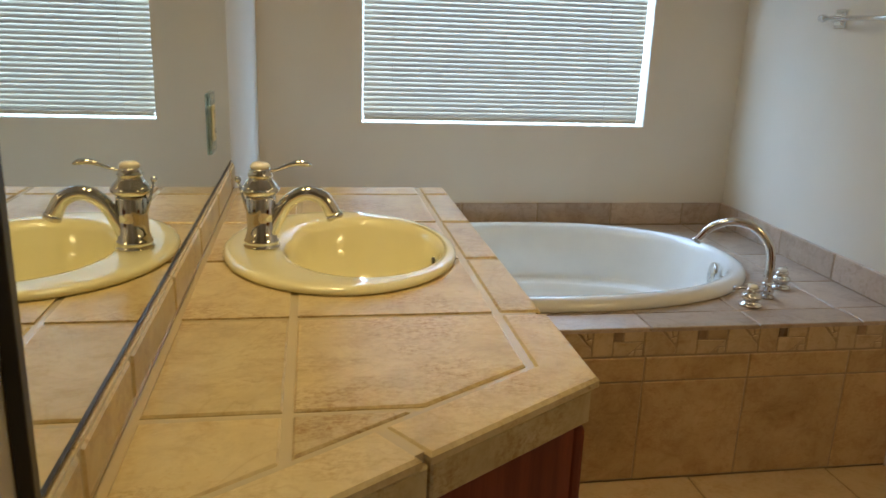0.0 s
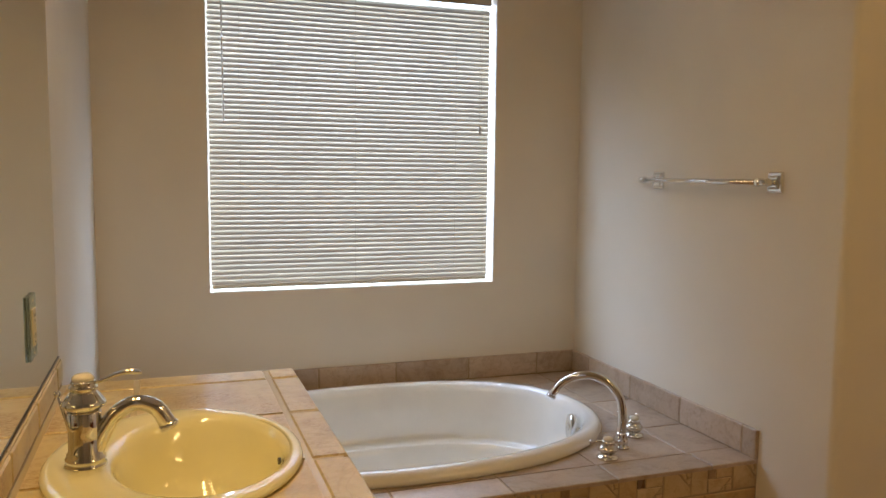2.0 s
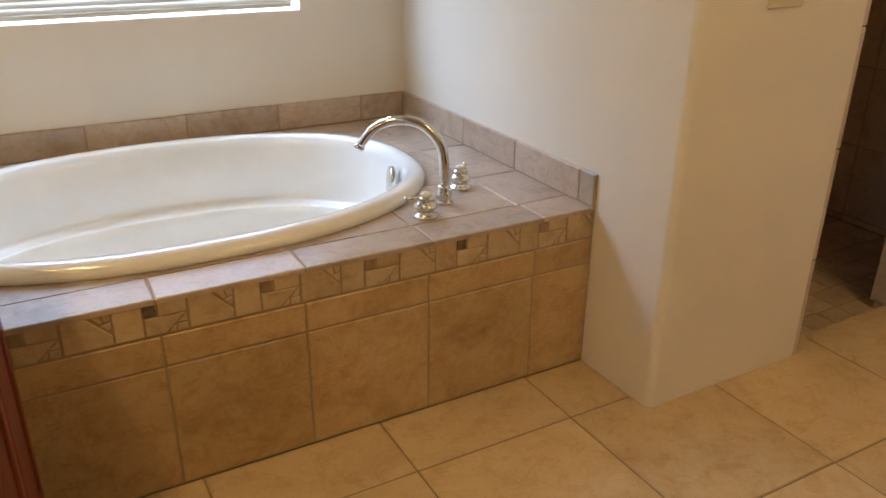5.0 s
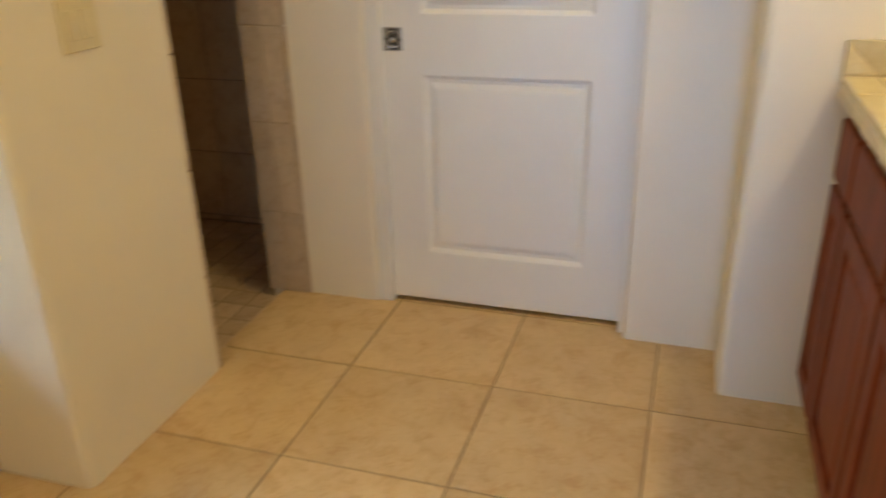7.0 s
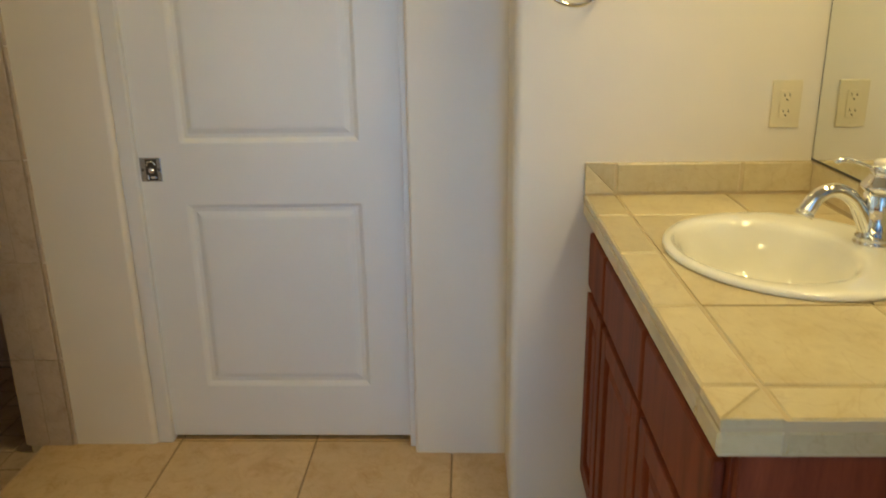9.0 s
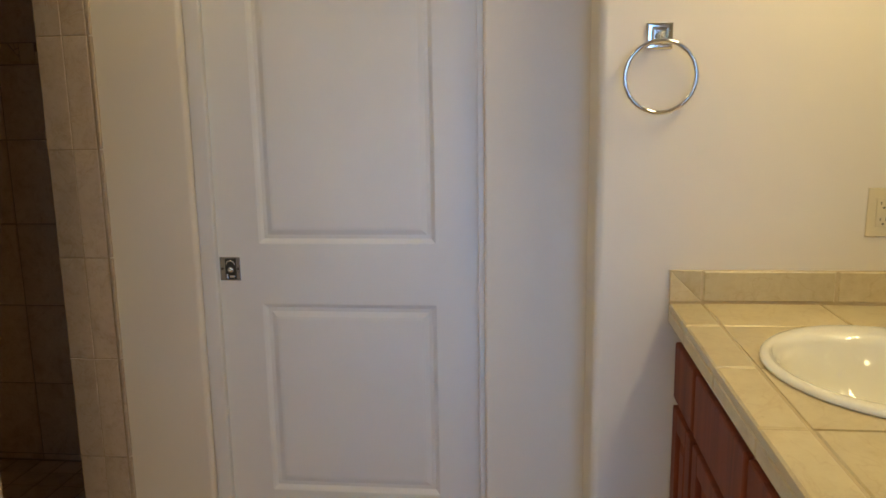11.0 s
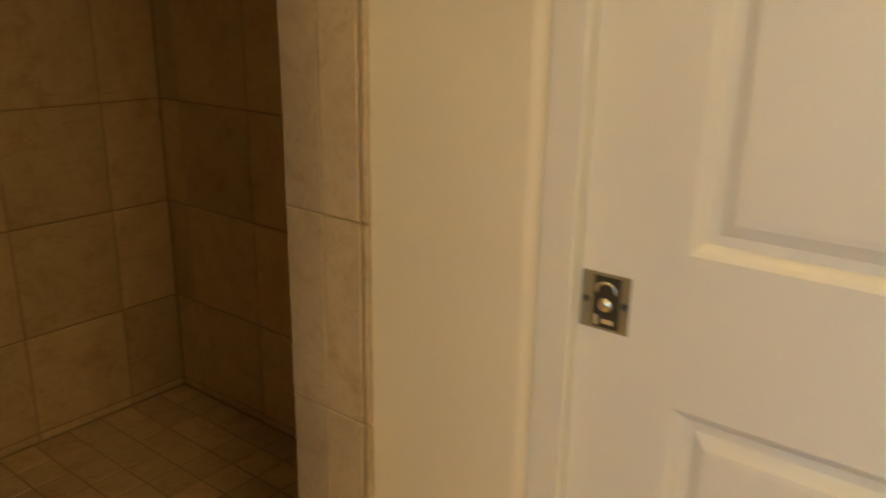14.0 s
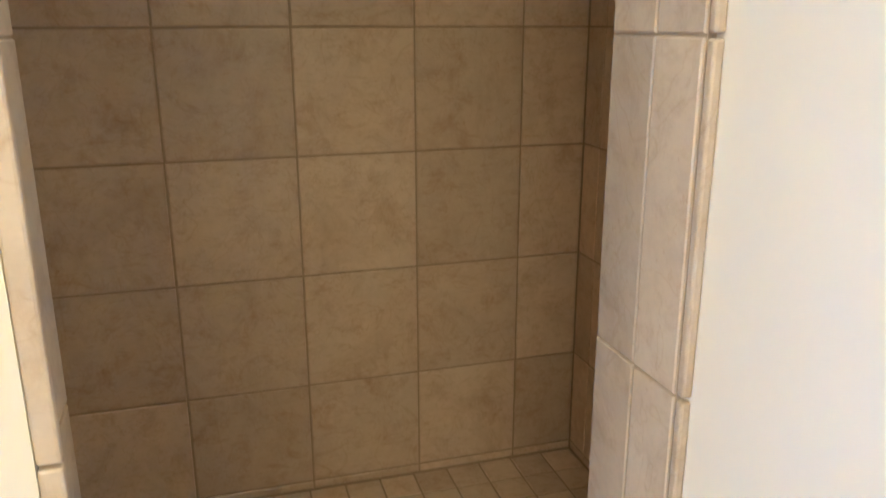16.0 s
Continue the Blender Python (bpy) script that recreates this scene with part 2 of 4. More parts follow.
def rings(bm, loops, close_first=False, close_last=False):
    vs = [[bm.verts.new(p) for p in lp] for lp in loops]
    n = len(vs[0])
    for a, b in zip(vs, vs[1:]):
        for i in range(n):
            bm.faces.new((a[i], a[(i + 1) % n], b[(i + 1) % n], b[i]))
    if close_first:
        bm.faces.new(vs[0][::-1])
    if close_last:
        bm.faces.new(vs[-1])
    return bm


def lathe(bm, prof, n=24, at=(0, 0, 0), m=None):
    """A turned piece: (radius, height) pairs round the z axis."""
    m = m or Matrix.Translation(at)
    loops = [[m @ Vector((r * math.cos(2 * math.pi * i / n), r * math.sin(2 * math.pi * i / n), z)) for i in range(n)] for r, z in prof]
    return rings(bm, loops, True, True)


def tube(bm, path, radii, n=14, flat=1.0):
    """A bent pipe along path, with a radius at each point."""
    path = [Vector(p) for p in path]
    up, loops = Vector((0, 0, 1)), []
    side = None
    for i, p in enumerate(path):
        d = (path[min(i + 1, len(path) - 1)] - path[max(i - 1, 0)]).normalized()
        if side is None:
            side = d.cross(up)
            if side.length < 0.01:
                side = d.cross(Vector((0, 1, 0)))
        side = (side - d * side.dot(d)).normalized()
        other = d.cross(side)
        r = radii[i] if isinstance(radii, (list, tuple)) else radii
        loops.append([p + side * (r * math.cos(2 * math.pi * k / n)) + other * (r * flat * math.sin(2 * math.pi * k / n)) for k in range(n)])
    return rings(bm, loops, True, True)


def curve(pts, n=24):
    """A smooth line through the points."""
    p = [Vector(q) for q in pts]
    p = [p[0] * 2 - p[1]] + p + [p[-1] * 2 - p[-2]]
    out = []
    seg = len(p) - 3
    for s in range(n + 1):
        u = s / n * seg
        i = min(int(u), seg - 1)
        t = u - i
        a, b, c, d = p[i:i + 4]
        out.append(0.5 * (2 * b + (c - a) * t + (2 * a - 5 * b + 4 * c - d) * t * t + (3 * b - a - 3 * c + d) * t ** 3))
    return out


def clip(poly, a, b, c):
    """The part of a convex outline where a x + b y <= c."""
    out = []
    for i, p in enumerate(poly):
        q = poly[(i + 1) % len(poly)]
        dp, dq = a * p[0] + b * p[1] - c, a * q[0] + b * q[1] - c
        if dp <= 1e-9:
            out.append(p)
        if (dp < -1e-9 and dq > 1e-9) or (dp > 1e-9 and dq < -1e-9):
            t = dp / (dp - dq)
            out.append((p[0] + (q[0] - p[0]) * t, p[1] + (q[1] - p[1]) * t))
    return out


def spread_of(poly):
    return abs(sum(p[0] * q[1] - q[0] * p[1] for p, q in zip(poly, poly[1:] + poly[:1]))) / 2


TILES = {}


def tile(parent, m, poly, th, mat, name="tile", bev=0.0025, hole=None):
    """One tile on the plane m, over an outline in its x and y; hole: a convex outline to leave free."""
    if len(poly) < 3 or spread_of(poly) < 4e-5:
        return None
    if hole:
        rest, bits = poly, []
        for p, q in zip(hole, hole[1:] + hole[:1]):
            a, b = q[1] - p[1], p[0] - q[0]
            c = a * p[0] + b * p[1]
            bit = clip(rest, -a, -b, -c)
            if len(bit) > 2 and spread_of(bit) > 1e-7:
                bits.append(bit)
            rest = clip(rest, a, b, c)
            if len(rest) < 3:
                break
        if len(rest) > 2 and spread_of(rest) > 1e-7:
            if not bits:
                return None
            bm = bmesh.new()
            for bit in bits:
                prism(bm, bit, 0, th)
            ob = part(name, bm, mat, parent)
            ob.matrix_basis = m
            return ob
    cx, cy = sum(p[0] for p in poly) / len(poly), sum(p[1] for p in poly) / len(poly)
    rel = [(round(p[0] - cx, 4), round(p[1] - cy, 4)) for p in poly]
    key = (tuple(rel), th, mat.name, bev)
    if key not in TILES:
        bm = bmesh.new()
        prism(bm, rel, 0, th, bev)
        bmesh.ops.recalc_face_normals(bm, faces=bm.faces[:])
        me = bpy.data.meshes.new(name)
        bm.to_mesh(me)
        bm.free()
        TILES[key] = me
    jit = random.uniform(-0.0005, 0.0005)
    return link(name, TILES[key], mat, parent, "", m @ pose(cx, cy, jit, random.uniform(-0.12, 0.12), random.uniform(-0.12, 0.12)))


def tiles(parent, m, us, vs, th, mat, gap=0.005, cuts=(), hole=None, name="tile", bev=0.0025):
    for u0, u1 in zip(us, us[1:]):
        for v0, v1 in zip(vs, vs[1:]):
            g = gap / 2
            poly = [(u0 + g, v0 + g), (u1 - g, v0 + g), (u1 - g, v1 - g), (u0 + g, v1 - g)]
            for a, b, c in cuts:
                poly = clip(poly, a, b, c)
            tile(parent, m, poly, th, mat, name, bev, hole)


def steps(lo, hi, start, pitch):
    """Joint lines between lo and hi, on a grid through start."""
    k = math.ceil((lo - start) / pitch + 1e-6)
    out = [lo]
    while start + k * pitch < hi - 1e-6:
        if start + k * pitch - lo > 0.012 and hi - (start + k * pitch) > 0.012:
            out.append(start + k * pitch)
        k += 1
    return out + [hi]


def plane(origin, u, v):
    """A pose whose x runs along u and y along v."""
    u, v = Vector(u).normalized(), Vector(v).normalized()
    w = u.cross(v)
    m = Matrix((u, v, w)).transposed().to_4x4()
    m.translation = origin
    return m


def ellipse(cx, cy, a, b, n=48, power=2.0):
    out = []
    for i in range(n):
        t = 2 * math.pi * i / n
        c, s = math.cos(t), math.sin(t)
        out.append((cx + a * math.copysign(abs(c) ** (2 / power), c), cy + b * math.copysign(abs(s) ** (2 / power), s)))
    return out


# ---- the large structure ----
WX, NY, EX = 0.464, 3.169, 2.462        # mirror wall, window wall, wall beside the bath
TF, DZ = 1.971, 0.482                   # bath front, top of the deck's bed
SY = 1.682                              # south face of the short wall
DX, DX2 = 3.620, 3.568                  # wall on either side of the pocket door
NX, NN = 3.312, 0.189                   # end wall of the second vanity
SW = -0.577                             # wall behind the second vanity
SHN, SHE, SHW = 3.172, 4.266, 2.60      # shower walls (tile faces)
TOP = 2.75


def structure(ob, label=""):
    return tagged(ob, label, kind="structure")


def outline_wall(name, corners, z0=-0.12, z1=TOP, mat=None):
    bm = bmesh.new()
    prism(bm, rounded(corners), z0, z1)
    return structure(part(name, bm, mat or WALL))


bm = bmesh.new()
box(bm, 0.30, WX, 0.425, 3.45, -0.12, TOP)
box(bm, 0.30, WX, -1.7, -0.405, -0.12, TOP)
box(bm, 0.30, WX, -0.405, 0.425, 2.05, TOP)
box(bm, 0.30, WX, -0.405, 0.425, -0.12, -0.005)
wall_west = structure(part("wall_west", bm, WALL))
WL, WR, WB, WT = 0.866, 2.053, 0.915, 2.13
bm = bmesh.new()
box(bm, WX, WL, NY, NY + 0.16, -0.12, TOP)
box(bm, WR, 2.60, NY, NY + 0.16, -0.12, TOP)
box(bm, WL, WR, NY, NY + 0.16, -0.12, WB)
box(bm, WL, WR, NY, NY + 0.16, WT, TOP)
wall_north = structure(part("wall_north", bm, WALL))
wall_partition = outline_wall("wall_partition", [(EX, SY, 0.022), (3.044, SY, 0), (3.044, 1.795, 0), (2.592, 1.795, 0), (2.592, NY + 0.16, 0), (EX, NY + 0.16, 0)])
# unseen header, added to keep lamp light off the upper shower walls
wall_shower_light_stop = structure(part("wall_shower_light_stop", boxm(3.044, DX, SY + 0.02, 1.795, 2.40, TOP), WALL))
wall_door = outline_wall("wall_door", [(DX, 1.362, 0.022), (3.75, 1.362, 0), (3.75, 1.80, 0), (DX, 1.80, 0)])
wall_door_2 = outline_wall("wall_door_2", [(DX2, NN - 0.1, 0), (3.75, NN - 0.1, 0), (3.75, 0.482, 0), (DX2, 0.482, 0.012)])
wall_door_head = structure(part("wall_door_head", boxm(DX, 3.75, 0.482, 1.362, 2.06, TOP), WALL))
wall_nib = outline_wall("wall_nib", [(NX, -0.75, 0), (3.75, -0.75, 0), (3.75, NN, 0), (NX, NN, 0.022)])
wall_south = structure(part("wall_south", boxm(2.03, NX, -0.75, SW, -0.12, TOP), WALL))
wall_entry_side = structure(part("wall_entry_side", boxm(2.03, 2.13, -1.7, -0.75, -0.12, TOP), WALL))
wall_entry = structure(part("wall_entry", boxm(0.30, 2.13, -1.85, -1.7, -0.12, TOP), WALL))
wall_shower_north = structure(part("wall_shower_north", boxm(2.592, 4.45, SHN + 0.003, 3.45, -0.12, TOP), GROUTS))
wall_shower_east = structure(part("wall_shower_east", boxm(SHE + 0.003, 4.45, 1.60, SHN + 0.003, -0.12, TOP), GROUTS))
wall_shower_west = structure(part("wall_shower_west", boxm(2.592, SHW + 0.005, 1.795, SHN + 0.003, -0.12, TOP), GROUTS))
wall_shower_south = structure(part("wall_shower_south", boxm(3.75, SHE + 0.010, 1.70, 1.795, -0.12, TOP), GROUTS))
wall_closet = structure(part("wall_closet", boxm(4.30, 4.40, -0.75, 1.70, -0.12, TOP), WALL))
wall_closet_south = structure(part("wall_closet_south", boxm(3.75, 4.30, -0.85, -0.75, -0.12, TOP), WALL))
ceiling = structure(part("ceiling", boxm(0.30, 4.45, -1.85, 3.45, TOP, TOP + 0.12), CEIL))
bm = bmesh.new()
box(bm, 0.30, 4.45, -1.85, 1.757, -0.12, -0.003)
box(bm, 0.30, EX + 0.02, 1.757, TF + 0.05, -0.12, -0.003)
floor = structure(part("floor", bm, GROUTF), "beige stone-look ceramic tile floor with tan grout")
shower_floor = structure(part("shower_floor", boxm(2.592, 4.45, 1.757, 3.45, -0.14, -0.035), GROUTS), "small square beige tiles on the shower floor")
threshold = structure(part("threshold", boxm(3.044, DX, 1.735, 1.757, -0.012, -0.001, 0.003), SHOWERT))
trim = structure(part("trim", boxm(3.606, 3.686, 0.4825, 0.5015, 0, 2.06, 0.003), DOORPAINT), "white door stop beside the pocket door")
trim_2 = structure(part("trim_2", boxm(DX + 0.008, 3.686, 1.3125, 1.362, 0, 2.06, 0.004), DOORPAINT), "white door jamb beside the pocket door")

# ---- pocket door ----
door = structure(new("door_1"), "white two-panel pocket door, closed, with a chrome pull")
door["category"] = "door"
door.matrix_basis = pose(3.650, 0.503, 0.018)
DW, DH = 0.809, 2.03


def door_slab():
    """Door face in local y and z, with two raised panels sunk into it."""
    bm = bmesh.new()
    panels = [(0.129, DW - 0.132, 0.186, 0.812), (0.129, DW - 0.132, 1.003, 1.90)]
    ys = [0, panels[0][0], panels[0][1], DW]
    zs = [0, panels[0][2], panels[0][3], panels[1][2], panels[1][3], DH]
    for i in range(3):
        for k in range(5):
            if i == 1 and k in (1, 3):
                y0, y1, z0, z1 = ys[1], ys[2], zs[k], zs[k + 1]
                prof = [(0, 0), (0.006, 0.004), (0.014, 0.013), (0.026, 0.013), (0.042, 0.004), (0.050, 0.003)]
                rings(bm, [[(d, y0 + o, z0 + o), (d, y1 - o, z0 + o), (d, y1 - o, z1 - o), (d, y0 + o, z1 - o)] for o, d in prof], False, True)
            else:
                v = [bm.verts.new((0, y, z)) for y, z in ((ys[i], zs[k]), (ys[i + 1], zs[k]), (ys[i + 1], zs[k + 1]), (ys[i], zs[k + 1]))]
                bm.faces.new(v)
    bmesh.ops.remove_doubles(bm, verts=bm.verts[:], dist=1e-5)
    a = [bm.verts.new(p) for p in ((0, 0, 0), (0, DW, 0), (0, DW, DH), (0, 0, DH))]
    b = [bm.verts.new(p) for p in ((0.036, 0, 0), (0.036, DW, 0), (0.036, DW, DH), (0.036, 0, DH))]
    bm.faces.new(b)
    for i in range(4):
        bm.faces.new((a[i], b[i], b[(i + 1) % 4], a[(i + 1) % 4]))
    return bm


part("slab", door_slab(), DOORPAINT, door)
pull = part("pull", boxm(-0.002, 0.001, DW - 0.068, DW - 0.003, 0.886, 0.960, 0.001), STEEL, door, "square satin steel pocket door pull")
PY = DW - 0.038
part("recess", boxm(-0.0032, 0.0, PY - 0.0175, PY + 0.0175, 0.890, 0.956, 0.0006), SLOT, pull)


def side_lathe(prof, y, z, x=-0.003, n=20):
    return lathe(bmesh.new(), prof, n, m=plane((x, y, z), (0, 0, 1), (0, 1, 0)))


part("turn_piece", side_lathe([(0.0095, 0), (0.0100, 0.003), (0.0070, 0.0065), (0.001, 0.007)], PY, 0.921), CHROME, pull, smooth=True)
part("turn_piece", boxm(-0.008, -0.004, PY - 0.0018, PY + 0.0018, 0.914, 0.928, 0.0006), CHROME, pull)
bm = bmesh.new()
tube(bm, curve([(-0.004, PY - 0.013, 0.936), (-0.0045, PY - 0.010, 0.945), (-0.0045, PY, 0.949), (-0.0045, PY + 0.010, 0.945), (-0.004, PY + 0.013, 0.936)], 14), 0.0022, 8)
part("finger_loop", bm, CHROME, pull, smooth=True)
part("latch", boxm(-0.006, -0.003, PY - 0.013, PY + 0.004, 0.896, 0.903, 0.0012), CHROME, pull)
part("latch", boxm(-0.006, -0.003, PY + 0.008, PY + 0.014, 0.893, 0.907, 0.0012), CHROME, pull)
for y in (DW - 0.0615, DW - 0.0105):
    part("screw", side_lathe([(0.0045, 0), (0.0045, 0.0008), (0.0030, 0.0016), (0.0012, 0.0008)], y, 0.923, -0.002, 12), DARKMETAL, pull)

# ---- window and blind ----
window = structure(new("window_1"), "white vinyl window behind a closed mini blind")
window["category"] = "window"
window.matrix_basis = pose((WL + WR) / 2, NY + 0.135, WB)
hw, hh = (WR - WL) / 2, WT - WB
for a in ((-hw, hw, 0, 0.045), (-hw, hw, hh - 0.045, hh), (-hw, -hw + 0.045, 0.045, hh - 0.045), (hw - 0.045, hw, 0.045, hh - 0.045), (-0.02, 0.02, 0.045, hh - 0.045)):
    part("window_frame", boxm(a[0], a[1], -0.01, 0.025, a[2], a[3], 0.003), VINYL, window)
for a in ((-hw + 0.045, -0.02), (0.02, hw - 0.045)):
    pane = part("pane", boxm(a[0], a[1], 0.005, 0.010, 0.045, hh - 0.045), GLASS, window)
    pane.visible_shadow = False

BX0, BX1 = WL + 0.007, WR - 0.014
blind = thing("mini_blind", pose((BX0 + BX1) / 2, NY + 0.045, WB), "cream aluminium mini blind, lowered and closed, inside the window recess", "window blind")
bw = (BX1 - BX0) / 2
part("headrail", boxm(-bw, bw, -0.02, 0.02, hh - 0.035, hh - 0.004, 0.003), SLAT, blind)
part("bottom_rail", boxm(-bw + 0.004, bw - 0.004, -0.011, 0.011, 0.008, 0.024, 0.004), SLAT, blind)


def slat_mesh():
    bm = bmesh.new()
    w, tilt, loops = 0.0255, radians(65), []
    prof = [(-w / 2 + w * k / 6, 0.0028 * (1 - ((k - 3) / 3) ** 2)) for k in range(7)]
    path = [(a * math.cos(tilt) - b * math.sin(tilt), a * math.sin(tilt) + b * math.cos(tilt)) for a, b in prof]
    rows = [[bm.verts.new((x, y, z)) for y, z in path] for x in (-bw, bw)]
    for i in range(6):
        bm.faces.new((rows[0][i], rows[1][i], rows[1][i + 1], rows[0][i + 1]))
    for f in bm.faces:
        f.smooth = True
    me = bpy.data.meshes.new("slat")
    bm.to_mesh(me)
    bm.free()
    me.materials.append(SLAT)
    return me


slat = slat_mesh()
z, k = 0.035, 0
while z < hh - 0.045:
    link("slat", slat, SLAT, blind, "", pose(random.uniform(-0.001, 0.001), 0, z, random.uniform(-0.12, 0.12), 0, random.uniform(-0.02, 0.02)))
    z += 0.0196
for x in (-bw * 0.80, -0.008, bw * 0.735):
    bm = bmesh.new()
    tube(bm, [(x, -0.012, 0.015), (x, -0.012, hh - 0.03)], 0.0008, 6)
    part("ladder_cord", bm, SLAT, blind)
bm = bmesh.new()
tube(bm, [(-bw + 0.05, -0.024, hh - 0.04), (-bw + 0.055, -0.026, 0.66)], 0.0032, 6)
part("tilt_wand", bm, VINYL, blind, "clear plastic tilt wand")
bm = bmesh.new()
for dx in (0, 0.008):
    tube(bm, [(bw - 0.05 + dx, -0.022, hh - 0.04), (bw - 0.052 + dx, -0.024, 0.67)], 0.0009, 6)
lathe(bm, [(0.002, 0.03), (0.005, 0.022), (0.007, 0.0), (0.003, -0.004)], 10, at=(bw - 0.048, -0.024, 0.645))
part("lift_cord", bm, SLAT, blind, "white lift cord with a small tassel")

# ---- bath in its tiled surround ----
# a rim sits over the hole in the deck
TCX, TCY, TA, TB, TP = 1.457, 2.595, 0.738, 0.493, 2.25
hole = ellipse(TCX, TCY, TA - 0.045, TB - 0.045, 40, TP)


def keep_corners(line, corners):
    """Moves the nearest point of a line round a slab into each of its corners."""
    for c in corners:
        i = min(range(len(line)), key=lambda k: (line[k][0] - c[0]) ** 2 + (line[k][1] - c[1]) ** 2)
        line[i] = c


def open_box():
    """The bed of the deck with an oval hole for the bath."""
    bm = bmesh.new()
    n = len(hole)
    per = []
    for i in range(n):
        dx, dy = hole[i][0] - TCX, hole[i][1] - TCY
        sx = ((EX if dx > 0 else WX) - TCX) / dx if abs(dx) > 1e-6 else 1e9
        sy = ((NY if dy > 0 else TF + 0.003) - TCY) / dy if abs(dy) > 1e-6 else 1e9
        s = min(sx, sy)
        per.append((TCX + dx * s, TCY + dy * s))
    keep_corners(per, [(WX, TF + 0.003), (EX, TF + 0.003), (EX, NY), (WX, NY)])
    z = DZ + 0.007
    rings(bm, [[(x, y, 0) for x, y in per], [(x, y, z) for x, y in per], [(x, y, z) for x, y in hole], [(x, y, 0.02) for x, y in hole]])
    return bm


surround = tagged(part("bath_surround", open_box(), GROUT), "beige tiled bath surround with a mosaic border", "bath surround")

bath = thing("bathtub", pose(TCX, TCY, DZ), "white oval drop-in bathtub with a rolled rim", "bathtub")


def bath_mesh():
    bm = bmesh.new()
    n = 72

    def lp(a, b, z, p=TP, dx=0.0):
        return [(x + dx, y, z) for x, y in ellipse(0, 0, a, b, n, p)]
    loops = [lp(TA - 0.050, TB - 0.050, -0.006), lp(TA - 0.004, TB - 0.004, 0.010), lp(TA, TB, 0.016), lp(TA - 0.002, TB - 0.002, 0.028), lp(TA - 0.012, TB - 0.012, 0.044),
             lp(TA - 0.028, TB - 0.028, 0.050), lp(TA - 0.045, TB - 0.045, 0.049), lp(TA - 0.060, TB - 0.060, 0.039), lp(TA - 0.068, TB - 0.068, 0.016),
             lp(TA - 0.090, TB - 0.090, -0.08), lp(TA - 0.105, TB - 0.098, -0.150), lp(TA - 0.111, TB - 0.103, -0.162), lp(TA - 0.120, TB - 0.112, -0.168), lp(TA - 0.135, TB - 0.150, -0.171),
             lp(TA - 0.143, TB - 0.159, -0.177), lp(TA - 0.152, TB - 0.166, -0.20), lp(TA - 0.20, TB - 0.20, -0.36), lp(TA - 0.30, TB - 0.27, -0.40), lp(TA - 0.45, TB - 0.38, -0.405)]
    return rings(bm, loops, False, True)


part("shell", bath_mesh(), TUBM, bath, smooth=True)
bm = bmesh.new()
op = ellipse(0, 0, TA - 0.077, TB - 0.077, 72, TP)[70]
nv = Vector((-op[0] / TA ** 2, -op[1] / TB ** 2, 0)).normalized() + Vector((0, 0, 0.1))
disc = Matrix.Translation((op[0] * 0.975, op[1] * 0.975, -0.014)) @ nv.to_track_quat("Z", "Y").to_matrix().to_4x4()
lathe(bm, [(0.046, -0.010), (0.046, 0.008), (0.043, 0.012), (0.034, 0.011), (0.008, 0.008), (0.005, 0.011), (0.001, 0.0115)], 28, m=disc)
overflow = part("overflow_plate", bm, CHROME, bath, "round chrome overflow plate", True)
bm = bmesh.new()
sp = ellipse(0, 0, TA - 0.071, TB - 0.071, 72, TP)[67]
box(bm, sp[0] - 0.012, sp[0] + 0.004, sp[1] - 0.008, sp[1] + 0.008, 0.004, 0.018, 0.003)
part("maker_plate", bm, CHROME, bath, "small square chrome plate")

# deck, border and front tiles
deck = plane((0, 0, DZ - 0.002), (1, 0, 0), (0, 1, 0))
rim_hole = ellipse(TCX, TCY, TA - 0.030, TB - 0.030, 32, TP)
tiles(surround, deck, steps(WX, EX, 1.617, 0.335), [TF - 0.004, 2.090], 0.013, DECKT, hole=rim_hole)
tiles(surround, deck, steps(WX, EX, 1.615, 0.331), steps(2.090, NY - 0.012, 2.35, 0.331), 0.012, DECKT, hole=rim_hole)
front = plane((0, TF + 0.010, 0), (1, 0, 0), (0, 0, 1))
fx = steps(WX, EX, 1.610, 0.327)
tiles(surround, front, fx, [0.002, 0.324, 0.402], 0.010, FRONTT, 0.004)


